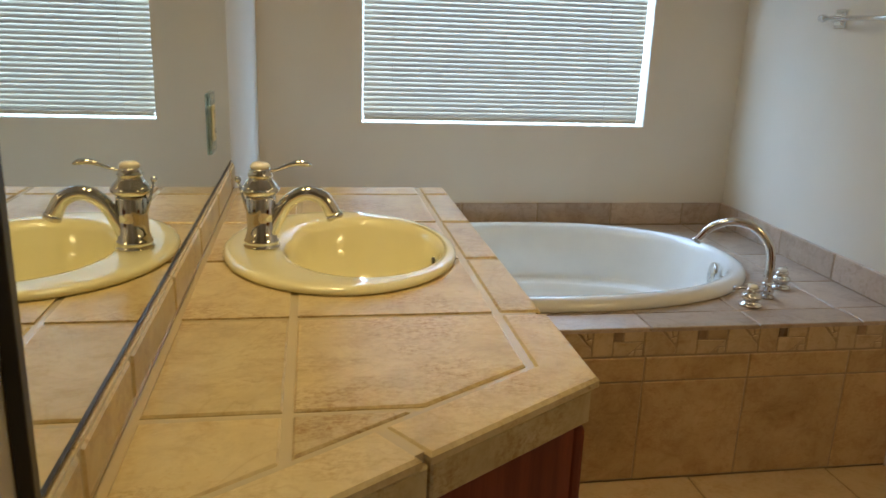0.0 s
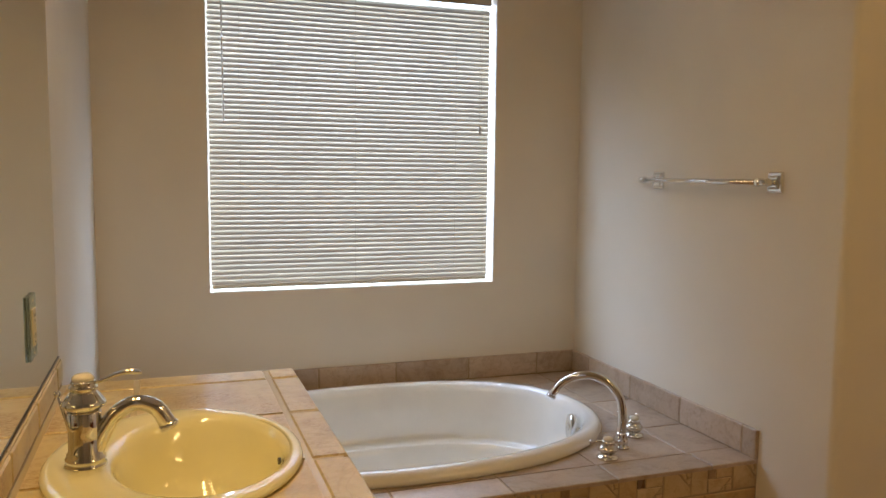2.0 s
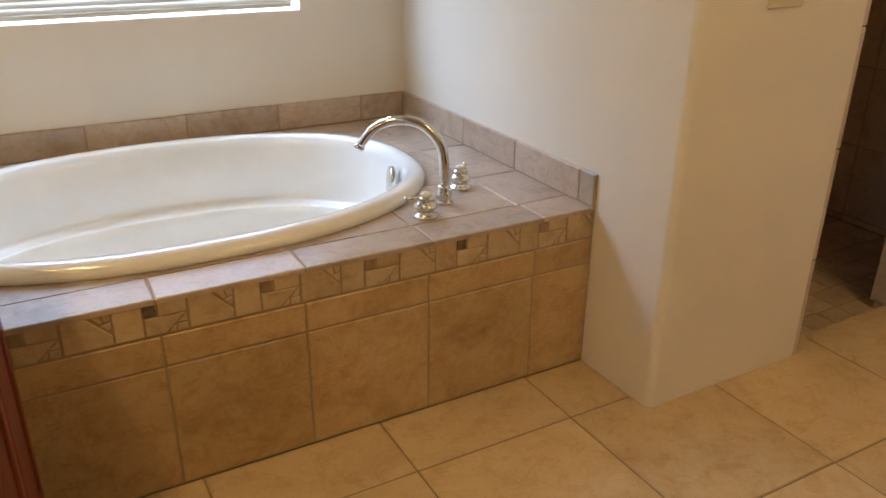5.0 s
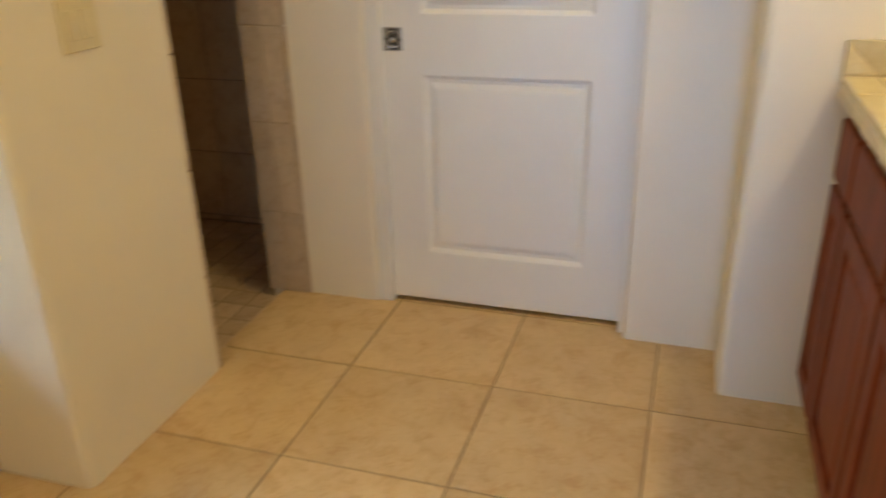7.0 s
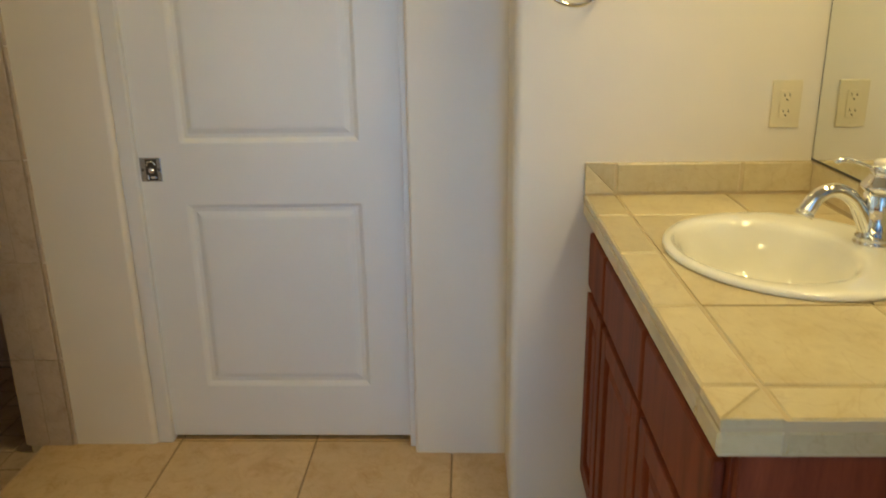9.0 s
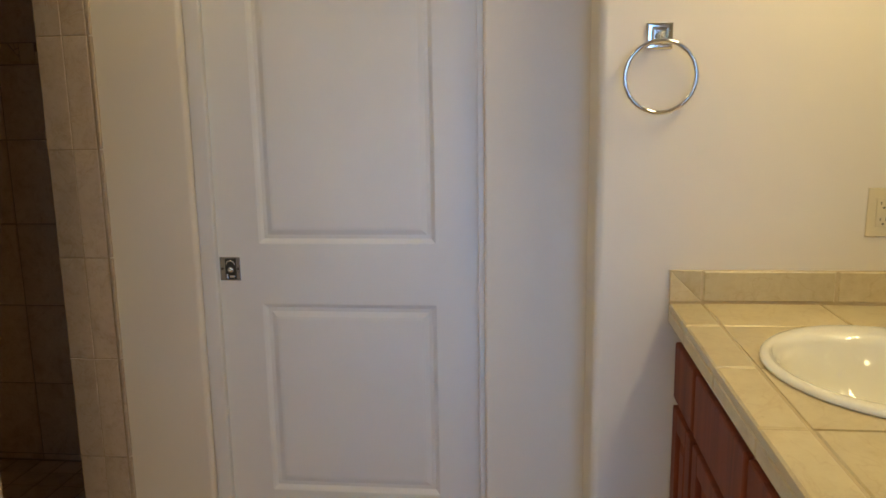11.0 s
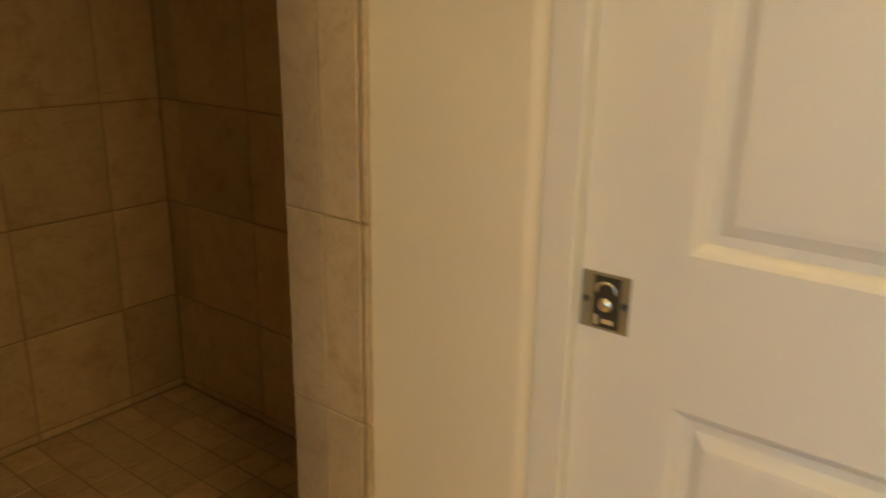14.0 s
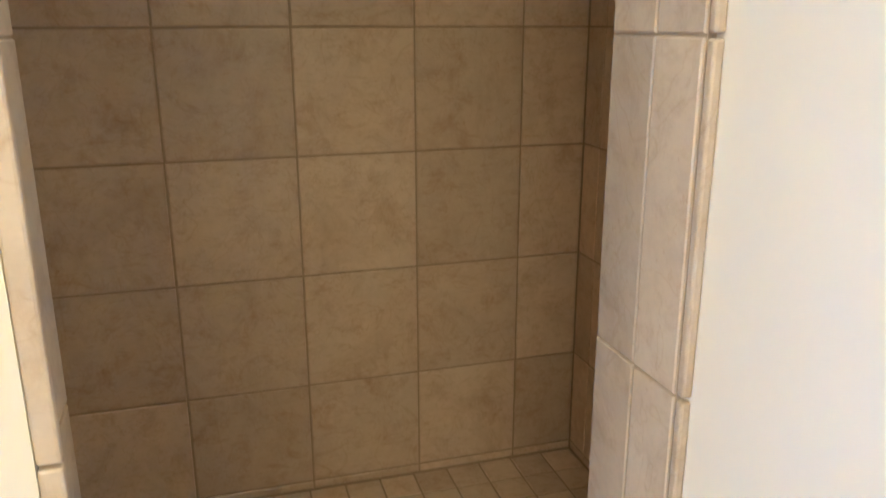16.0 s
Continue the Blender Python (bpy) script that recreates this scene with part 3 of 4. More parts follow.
def border(parent, m, x, z0, z1, lo, hi, dark):
    """One run of a mosaic border, 0.255 m wide, starting at x on the plane m, kept between lo and hi."""
    g = 0.0025

    def bit(p, mat=DECOT):
        p = [(min(max(a + x, lo), hi), z0 + b * (z1 - z0)) for a, b in p]
        if spread_of(p) > 6e-5:
            tile(parent, m, p, 0.010, mat, "mosaic_piece", 0.0012)
    # a large piece with a broken corner
    bit([(g, 0), (0.098, 0), (0.098, 0.30), (0.050, 1), (g, 1)])
    bit([(0.062, 0.98), (0.078, 0.70), (0.084, 0.74), (0.078, 1)])
    bit([(0.082, 1), (0.087, 0.76), (0.098, 0.80), (0.098, 1)])
    bit([(0.080, 0.66), (0.090, 0.48), (0.098, 0.52), (0.098, 0.74)])
    bit([(0.091, 0.44), (0.098, 0.34), (0.098, 0.48)])
    bit([(0.102, 0), (0.160, 0), (0.160, 1), (0.102, 1)])
    sq = ACCENT if dark else ACCENT2
    bit([(0.164, 0.62), (0.190, 0.62), (0.190, 1), (0.164, 1)], sq)
    bit([(0.194, 0.60), (0.252, 0.60), (0.252, 1), (0.194, 1)])
    bit([(0.164, 0), (0.205, 0), (0.250, 0.55), (0.164, 0.57)])
    bit([(0.212, 0), (0.226, 0), (0.228, 0.20), (0.222, 0.16)])
    bit([(0.230, 0), (0.252, 0), (0.252, 0.22), (0.232, 0.22)])
    bit([(0.232, 0.27), (0.252, 0.26), (0.252, 0.52)])


random.seed(11)
for k in range(9):
    border(surround, front, 1.601 + 0.2555 * (k - 5), 0.407, 0.480, WX, EX - 0.002, k % 3 == 0)
# low backsplash round the bath
bm = bmesh.new()
box(bm, WX, EX, NY - 0.009, NY, DZ + 0.007, DZ + 0.105)
box(bm, EX - 0.009, EX, TF + 0.004, NY - 0.009, DZ + 0.007, DZ + 0.105)
box(bm, WX, WX + 0.009, TF + 0.004, NY - 0.009, DZ + 0.007, DZ + 0.105)
part("splash_grout", bm, GROUT, surround)
back_n = plane((0, NY, DZ), (1, 0, 0), (0, 0, 1))
tiles(surround, back_n, steps(WX, EX - 0.012, 1.613, 0.328), [0.010, 0.108], 0.012, DECKT, bev=0.003)
back_e = plane((EX, 0, DZ), (0, -1, 0), (0, 0, 1))
tiles(surround, back_e, [-v for v in steps(TF - 0.004, NY, 2.035, 0.326)][::-1], [0.010, 0.108], 0.012, DECKT, bev=0.003)
back_w = plane((WX, 0, DZ), (0, 1, 0), (0, 0, 1))
tiles(surround, back_w, steps(TF + 0.01, NY - 0.012, 2.035, 0.326), [0.010, 0.108], 0.012, DECKT, bev=0.003)


# ---- bath taps ----
def bath_handle(x, y, turn):
    ob = thing("bath_tap_handle", pose(x, y, DZ + 0.0115, 0, 0, turn), "chrome bath tap handle with an ivory cap on the deck", "tap", "bath taps")
    bm = bmesh.new()
    lathe(bm, [(0.035, 0), (0.035, 0.005), (0.027, 0.009), (0.021, 0.013), (0.024, 0.019), (0.032, 0.028), (0.032, 0.033), (0.024, 0.041), (0.019, 0.046), (0.022, 0.050), (0.021, 0.055), (0.016, 0.058)], 28)
    part("base", bm, CHROME, ob, smooth=True)
    bm = bmesh.new()
    lathe(bm, [(0.0165, 0.058), (0.0165, 0.064), (0.012, 0.069), (0.001, 0.071)], 20)
    part("cap", bm, CAPM, ob, "ivory cap", True)
    bm = bmesh.new()
    tube(bm, curve([(0.012, 0, 0.051), (0.030, 0, 0.056), (0.052, 0, 0.053), (0.062, 0, 0.055)], 10), [0.005, 0.005, 0.0045, 0.004, 0.004, 0.004, 0.005, 0.006, 0.0075, 0.0075, 0.004], 10)
    part("lever", bm, CHROME, ob, smooth=True)
    return ob


bath_handle(2.013, 2.130, 170)
bath_handle(2.212, 2.290, 48)
spout = thing("bath_spout", pose(2.106, 2.200, DZ + 0.0115), "tall polished chrome gooseneck bath spout on the tiled deck", "tap", "bath taps")
bm = bmesh.new()
lathe(bm, [(0.028, 0), (0.028, 0.006), (0.021, 0.012), (0.024, 0.022), (0.024, 0.030), (0.017, 0.038), (0.019, 0.046), (0.015, 0.052)], 28)
part("base", bm, CHROME, spout, smooth=True)
d = Vector((-0.876, 0.483, 0))
pts = [(0.0, 0.04), (0.0, 0.118), (0.014, 0.176), (0.062, 0.224), (0.126, 0.236), (0.190, 0.211), (0.230, 0.162)]
bm = bmesh.new()
tube(bm, [d * a + Vector((0, 0, b)) for a, b in [(p.x, p.y) for p in curve([(a, b, 0) for a, b in pts], 40)]], [0.0145] * 20 + [0.0145 - 0.0025 * k / 21 for k in range(21)], 16)
part("neck", bm, CHROME, spout, smooth=True)
bm = bmesh.new()
lathe(bm, [(0.015, -0.004), (0.016, 0.004), (0.013, 0.008)], 18, m=Matrix.Translation(d * 0.232 + Vector((0, 0, 0.158))) @ pose(0, 0, 0, 0, -30, 158))
part("outlet_ring", bm, CHROME, spout, smooth=True)


# ---- basins and basin taps ----


def basin(m, label, glaze, SA=0.2075, SB=0.258):
    """Oval self-rimming basin; local x runs from the wall to the front."""
    ob = thing("basin", m, label, "sink", "bathroom sinks")
    bm = bmesh.new()
    n = 64

    def lp(a, b, z, dx):
        return [(x + dx, y, z) for x, y in ellipse(0, 0, a, b, n)]
    c, ka, kb = 0.040, SA / 0.213, SB / 0.266
    loops = [lp(SA - 0.03, SB - 0.03, -0.004, 0), lp(SA - 0.003, SB - 0.003, 0.001, 0), lp(SA, SB, 0.004, 0), lp(SA - 0.0015, SB - 0.0015, 0.009, 0), lp(SA - 0.006, SB - 0.006, 0.0125, 0),
             lp(SA - 0.014, SB - 0.014, 0.014, 0), lp(SA - 0.026, SB - 0.028, 0.0135, 0.004)]
    for p, q, z in ((0.160, 0.212, 0.0130), (0.151, 0.202, 0.0105), (0.145, 0.194, 0.005), (0.140, 0.187, -0.006), (0.132, 0.175, -0.040), (0.118, 0.157, -0.082), (0.092, 0.122, -0.118), (0.055, 0.070, -0.135), (0.024, 0.024, -0.141)):
        loops.append(lp(p * ka, q * kb, z, c * ka - (0.006 if z > 0.012 else 0)))
    part("bowl", rings(bm, loops, False, True), glaze, ob, smooth=True)
    bm = bmesh.new()
    lathe(bm, [(0.022, 0), (0.022, 0.003), (0.015, 0.005), (0.013, 0.003)], 20, at=(c * ka, 0, -0.142))
    part("drain", bm, CHROME, ob, "round chrome drain")
    bm = bmesh.new()
    o = plane(((c + 0.1335) * ka, 0, -0.022), (0, 1, 0), (0.12, 0, 0.99))
    prism(bm, [tuple(p) for p in ellipse(0, 0, 0.010, 0.0055, 16)], -0.001, 0.003)
    ov = part("overflow_hole", bm, SLOT, ob)
    ov.matrix_basis = o
    return ob


def basin_tap(m, size=0.91):
    ob = thing("basin_tap", m @ Matrix.Scale(size, 4), "polished chrome single-lever basin tap with an ivory cap", "tap", "basin taps")
    bm = bmesh.new()
    lathe(bm, [(0.035, 0), (0.035, 0.004), (0.031, 0.007), (0.0335, 0.011), (0.0335, 0.016), (0.030, 0.019), (0.031, 0.024), (0.0275, 0.028), (0.0275, 0.060), (0.0285, 0.096), (0.0265, 0.100)], 32)
    part("body", bm, CHROME, ob, smooth=True)
    bm = bmesh.new()
    lathe(bm, [(0.0265, 0.100), (0.030, 0.104), (0.0365, 0.110), (0.0365, 0.114), (0.031, 0.122), (0.024, 0.131), (0.021, 0.136), (0.0235, 0.139), (0.0235, 0.143), (0.019, 0.146), (0.0215, 0.149), (0.0185, 0.153)], 32)
    part("bonnet", bm, CHROME, ob, smooth=True)
    bm = bmesh.new()
    lathe(bm, [(0.0185, 0.153), (0.0185, 0.158), (0.014, 0.163), (0.001, 0.165)], 24)
    part("cap", bm, CAPM, ob, "ivory cap", True)
    bm = bmesh.new()
    p = curve([(0.012, 0, 0.026), (0.028, 0, 0.056), (0.050, 0, 0.088), (0.083, 0, 0.106), (0.117, 0, 0.096), (0.138, 0, 0.064)], 30)
    tube(bm, p, [0.0185 - 0.0045 * min(1, k / 10) + 0.0015 * max(0, (k - 20) / 10) for k in range(31)], 18)
    spt = part("spout", bm, CHROME, ob, smooth=True)
    bm = bmesh.new()
    lathe(bm, [(0.017, -0.003), (0.0175, 0.004), (0.015, 0.008)], 20, m=Matrix.Translation((0.1395, 0, 0.060)) @ pose(0, 0, 0, 0, -22, 0))
    part("aerator", bm, CHROME, spt, smooth=True)
    bm = bmesh.new()
    p = curve([(0.014, 0, 0.146), (0.034, 0, 0.152), (0.060, 0, 0.162), (0.080, 0, 0.164), (0.096, 0, 0.160)], 16)
    tube(bm, p, [0.004, 0.004, 0.004, 0.0042, 0.0045, 0.005, 0.0055, 0.006, 0.0066, 0.007, 0.0074, 0.0078, 0.008, 0.008, 0.0075, 0.006, 0.003], 14, 0.7)
    part("lever", bm, CHROME, ob, smooth=True)
    bm = bmesh.new()
    tube(bm, [(-0.022, 0, 0.055), (-0.030, 0, 0.085), (-0.041, 0, 0.128)], 0.0028, 10)
    lathe(bm, [(0.003, -0.003), (0.006, 0.0), (0.006, 0.005), (0.002, 0.009)], 14, m=Matrix.Translation((-0.041, 0, 0.128)) @ pose(0, 0, 0, 0, -14, 0))
    part("lift_rod", bm, CHROME, ob, smooth=True)
    return ob


# ---- first vanity, under the mirror beside the bath ----
CZ = 0.900
S1 = (0.7185, 1.390)
SA, SB = 0.2075, 0.258
Y_END = 1.965


def slope_y(x):
    return 0.825 + (x - 1.003) * 0.672


h1 = [(x, y) for x, y in ellipse(S1[0], S1[1], SA - 0.026, SB - 0.028, 32)]


def slab_with_hole(outline, hole_pts, cx, cy, z0, z1):
    """A slab over a convex outline, with a hole; seen from its centre both are star-shaped."""
    bm = bmesh.new()
    per = []
    for hx, hy in hole_pts:
        d = Vector((hx - cx, hy - cy))
        best = 1e9
        for p, q in zip(outline, outline[1:] + outline[:1]):
            e = Vector(q) - Vector(p)
            den = d.x * e.y - d.y * e.x
            if abs(den) < 1e-9:
                continue
            w = Vector(p) - Vector((cx, cy))
            s = (w.x * e.y - w.y * e.x) / den
            t = (w.x * d.y - w.y * d.x) / den
            if s > 0 and -1e-6 <= t <= 1 + 1e-6:
                best = min(best, s)
        per.append((cx + d.x * best, cy + d.y * best))
    keep_corners(per, outline)
    return rings(bm, [[(x, y, z0) for x, y in per], [(x, y, z1) for x, y in per], [(x, y, z1) for x, y in hole_pts], [(x, y, z0) for x, y in hole_pts], [(x, y, z0) for x, y in per]])


inner = [(WX, slope_y(WX) + 0.014), (0.990, slope_y(0.990) + 0.014), (0.990, Y_END - 0.002), (WX, Y_END - 0.002)]
big = [(x, y) for x, y in ellipse(S1[0], S1[1], SA - 0.026, SB - 0.028, 96)]
worktop = tagged(part("tiled_worktop", slab_with_hole(inner, big, S1[0], S1[1], CZ - 0.058, CZ - 0.003), GROUTC), "beige stone-look tiled worktop with a slanted end and wide grout", "countertop")
top1 = plane((0, 0, CZ - 0.012), (1, 0, 0), (0, 1, 0))
nl = math.hypot(1, 0.672)
# field tiles stop at the strip along the slanted end
SW_IN = 0.080
cut_in = [(0.672 / nl, -1 / nl, (0.672 * 1.003 - 0.825) / nl - SW_IN)]
cut_out = [(-0.672 / nl, 1 / nl, -((0.672 * 1.003 - 0.825) / nl - SW_IN) - 0.008), (0.672 / nl, -1 / nl, (0.672 * 1.003 - 0.825) / nl)]
ys = [0.30, 0.770, 1.051, 1.326, 1.596, 1.872, Y_END]
tiles(worktop, top1, [WX + 0.020, 0.640, 0.930], ys, 0.012, COUNTER, 0.012, cut_in, h1)
tiles(worktop, top1, [0.930, 1.005], ys[2:], 0.012, COUNTER, 0.012, (), h1, bev=0.004)
# the strip along the slanted end: a plain piece, and one that bends round the corner
tiles(worktop, top1, [0.20, 0.930], [0.30, 1.20], 0.012, COUNTER, 0.004, cut_out + [(-1, 0.0, -WX), (0.83, 0.557, 0.83 * 0.751 + 0.557 * 0.706 - 0.006)], None, bev=0.004)


def strip_line(x, off):
    return slope_y(x) + off * nl


def on_joint(off):
    """Where the short joint crosses the line at a distance off from the slanted end."""
    x = (0.83 * 0.751 + 0.557 * 0.706 + 0.006 - 0.557 * strip_line(0, off)) / (0.83 + 0.557 * 0.672)
    return (x, strip_line(x, off))


bend = [on_joint(0.0), (1.005, slope_y(1.005)), (1.005, 1.045), (0.936, 1.045), (0.936, strip_line(0.936, SW_IN - 0.008)), on_joint(SW_IN - 0.008)]
tile(worktop, top1, bend, 0.012, COUNTER, bev=0.004)
# edge pieces
u = Vector((1, 0.672, 0)).normalized()
edge = plane((WX, slope_y(WX) + 0.0150, CZ - 0.060), u, (0, 0, 1))
ln = (Vector((1.003, slope_y(1.003), 0)) - Vector((WX, slope_y(WX), 0))).length
tiles(worktop, edge, [0.0, 0.05, ln - 0.276, ln - 0.012], [0, 0.0475], 0.009, COUNTER, 0.004)
edge = plane((0.9870, 0, CZ - 0.060), (0, 1, 0), (0, 0, 1))
tiles(worktop, edge, [0.825, 1.051, 1.326, 1.596, 1.872, Y_END], [0, 0.0475], 0.009, COUNTER, 0.007)
# backsplash under the mirror
part("splash_grout", boxm(WX, WX + 0.015, slope_y(WX) + 0.016, Y_END - 0.004, CZ - 0.003, CZ + 0.058), GROUTC, worktop)
back = plane((WX, 0, CZ), (0, 1, 0), (0, 0, 1))
tiles(worktop, back, [slope_y(WX), 0.612, 0.800, 1.066, 1.335, 1.605, 1.875, Y_END], [0.001, 0.062], 0.018, COUNTER, 0.005, bev=0.006)

basin(pose(S1[0], S1[1], CZ), "biscuit-coloured oval ceramic basin set into the tiled worktop", BISCUIT)
basin_tap(pose(0.580, 1.371, CZ + 0.0135, 0, 0, -3))


def door_front(parent, m, w, h, name="door"):
    """Cabinet door with a raised panel: frame and panel; local x across, z up, front towards -y."""
    ob = part(name, boxm(0, w, 0, 0.004, 0, h), WOOD, parent)
    ob.matrix_basis = m
    s = 0.052
    for a in ((0, s, 0, h), (w - s, w, 0, h)):
        part("stile", boxm(a[0], a[1], -0.018, 0.0, a[2], a[3], 0.004), WOOD, ob)
    for a in ((s, w - s, 0, s), (s, w - s, h - s, h)):
        part("rail", boxm(a[0], a[1], -0.018, 0.0, a[2], a[3], 0.003), WOOD, ob)
    bm = bmesh.new()
    loops = []
    for o, d in ((0, -0.005), (0.010, -0.005), (0.034, -0.014), (0.036, -0.014)):
        x0, x1, z0, z1 = s + o, w - s - o, s + o, h - s - o
        loops.append([(x0, d, z0), (x1, d, z0), (x1, d, z1), (x0, d, z1)])
    part("panel", rings(bm, loops, False, True), WOOD, ob)
    return ob


def drawer_front(parent, m, w, h):
    ob = part("drawer_front", boxm(0, w, -0.018, 0.0, 0, h, 0.006), WOOD, parent)
    ob.matrix_basis = m
    return ob


cab1 = thing("vanity_cabinet", pose(0, 0, 0), "dark cherry wood vanity cabinet with a slanted end panel", "cabinet", "vanity cabinets")
g = 0.022
body = [(WX + 0.002, slope_y(WX) + g), (1.003 - g, slope_y(1.003 - g) + g), (1.003 - g, Y_END - 0.003), (WX + 0.002, Y_END - 0.003)]
bm = bmesh.new()
prism(bm, body, 0.10, 0.60)
part("body", bm, WOOD, cab1)
frame_side = [(WX + 0.002, slope_y(WX) + g), (1.003 - g, slope_y(1.003 - g) + g)]
bm = bmesh.new()
q0, q1 = Vector((*frame_side[0], 0)), Vector((*frame_side[1], 0))
nrm = Vector((-u.y, u.x, 0))
for p, q, t in ((q0, q1, 0.018),):
    a = [p, q, q + nrm * t, p + nrm * t]
    prism(bm, [(v.x, v.y) for v in a], 0.60, CZ - 0.059)
part("end_panel", bm, WOOD, cab1)
bm = bmesh.new()
box(bm, 0.963, 1.003 - g, slope_y(0.981) + g + 0.012, Y_END - 0.003, 0.60, CZ - 0.059)
part("front_frame", bm, WOOD, cab1)
bm = bmesh.new()
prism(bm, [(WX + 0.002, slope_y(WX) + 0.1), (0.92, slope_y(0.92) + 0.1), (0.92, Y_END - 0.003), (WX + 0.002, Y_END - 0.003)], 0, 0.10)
part("toe_kick", bm, WOODSHADE, cab1)
for y in (0.84, 1.21, 1.58):
    door_front(cab1, plane((0.982, y, 0.115), (0, 1, 0), (-1, 0, 0)) @ pose(0, 0, 0), 0.355, 0.545)
    drawer_front(cab1, plane((0.982, y, 0.680), (0, 1, 0), (-1, 0, 0)), 0.355, 0.145)

mirror_1 = tagged(part("wall_mirror", boxm(WX + 0.001, WX + 0.0095, 0.534, Y_END, CZ + 0.063, 2.02), MIRROR), "large frameless wall mirror above the tiled backsplash", "mirror", "wall mirrors")
part("edge_channel", boxm(WX + 0.001, WX + 0.0125, 0.522, 0.534, CZ + 0.060, 2.02, 0.001), BLACKEDGE, mirror_1, "black edge strip")
part("bottom_channel", boxm(WX + 0.001, WX + 0.0115, 0.534, Y_END, CZ + 0.062, CZ + 0.0645), DARKMETAL, mirror_1)


# ---- second vanity ----
C2, X0, Y1 = 0.937, 2.160, 0.006
S2 = (2.810, -0.327)
SA, SB = 0.2405, 0.272
YB = SW
out2 = [(X0 + 0.0025, YB), (NX - 0.001, YB), (NX - 0.001, Y1 - 0.0025), (X0 + 0.0025, Y1 - 0.0025)]
big2 = [(x, y) for x, y in ellipse(S2[0], S2[1], SB - 0.028, SA - 0.026, 96)]
worktop_2 = tagged(part("tiled_worktop", slab_with_hole(out2, big2, S2[0], S2[1], C2 - 0.052, C2 - 0.003), GROUTC), "beige stone-look tiled worktop with a tiled edge", "countertop")
top2 = plane((0, 0, C2 - 0.012), (1, 0, 0), (0, 1, 0))
h2 = ellipse(S2[0], S2[1], SB - 0.028, SA - 0.026, 32)
xs2 = [X0, 2.250, 2.532, 2.815, 3.098, NX - 0.013]
ys2 = [YB + 0.013, -0.360, -0.077, Y1]
tiles(worktop_2, top2, xs2[1:], ys2[:-1], 0.012, COUNTER2, 0.006, (), h2)
tiles(worktop_2, top2, xs2[1:], ys2[-2:], 0.012, COUNTER2, 0.006, (), None, bev=0.004)
tiles(worktop_2, top2, xs2[:2], ys2[:-1], 0.012, COUNTER2, 0.006, (), None, bev=0.004)
corner = [(X0 + 0.002, ys2[-2] + 0.003), (xs2[1] - 0.003, ys2[-2] + 0.003), (xs2[1] - 0.003, Y1 - 0.002), (X0 + 0.002, Y1 - 0.002)]
k = (Y1 - ys2[-2]) / (xs2[1] - X0)
for s in (1, -1):
    c = s * (k * X0 + Y1) - 0.0007
    tile(worktop_2, top2, clip(corner, s * k, s, c), 0.012, COUNTER2, bev=0.0015)
edge = plane((X0 + 0.0095, 0, C2 - 0.052), (0, -1, 0), (0, 0, 1))
tiles(worktop_2, edge, [-Y1, 0.077, 0.360, -YB], [0, 0.0365], 0.0095, COUNTER2, 0.005)
edge = plane((0, Y1 - 0.0095, C2 - 0.052), (-1, 0, 0), (0, 0, 1))
tiles(worktop_2, edge, [-v for v in xs2][::-1], [0, 0.0365], 0.0095, COUNTER2, 0.005)
bm = bmesh.new()
box(bm, X0 + 0.004, NX, SW, SW + 0.006, C2 - 0.003, C2 + 0.083)
box(bm, NX - 0.010, NX, SW + 0.006, 0.002, C2 - 0.003, C2 + 0.083)
part("splash_grout", bm, GROUTC, worktop_2)
back = plane((0, SW, C2), (-1, 0, 0), (0, 0, 1))
tiles(worktop_2, back, [-NX + 0.013, -3.05, -2.76, -2.47, -X0], [0.001, 0.085], 0.0085, COUNTER2, 0.005, bev=0.004)
back = plane((NX, 0, C2), (0, -1, 0), (0, 0, 1))
tiles(worktop_2, back, [0.074, 0.394, -SW], [0.001, 0.085], 0.013, COUNTER2, 0.005, bev=0.004)
rect = [(-0.004, 0.0035), (0.0715, 0.0035), (0.0715, 0.0825), (-0.004, 0.0825)]
for s in (1, -1):
    tile(worktop_2, back, clip(rect, s * 1.0, s * 1.0, s * 0.0775 - 0.0006), 0.013, COUNTER2, bev=0.0015)

basin(pose(S2[0], S2[1], C2, 0, 0, 90), "white oval ceramic basin set into the tiled worktop", WHITEGLAZE, SA, SB)
basin_tap(pose(2.825, -0.498, C2 + 0.0135, 0, 0, 93), 1.04)

cab2 = thing("vanity_cabinet", pose(X0 + 0.03, SW + 0.002, 0), "cherry wood vanity cabinet with raised-panel doors under the tiled worktop", "cabinet", "vanity cabinets")
cw, cd, ch = NX - X0 - 0.032, -0.034 - SW, C2 - 0.052
part("body", boxm(0.018, cw, 0, cd - 0.018, 0.10, 0.60), WOODSHADE, cab2)
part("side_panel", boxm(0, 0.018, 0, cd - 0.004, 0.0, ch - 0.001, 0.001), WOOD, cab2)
part("back_panel", boxm(0.018, cw, 0, 0.012, 0.60, ch - 0.001), WOODSHADE, cab2)
for a in ((0.018, 0.050), (0.430, 0.480), (0.850, 0.905), (cw - 0.03, cw)):
    part("face_stile", boxm(a[0], a[1], cd - 0.018, cd, 0.10, ch - 0.001), WOOD, cab2)
for a in ((0.10, 0.125), (0.660, 0.70), (ch - 0.035, ch - 0.001)):
    part("face_rail", boxm(0.040, cw - 0.03, cd - 0.017, cd - 0.001, a[0], a[1]), WOOD, cab2)
part("toe_kick", boxm(0.018, cw, 0.0, cd - 0.08, 0, 0.10), WOODSHADE, cab2)
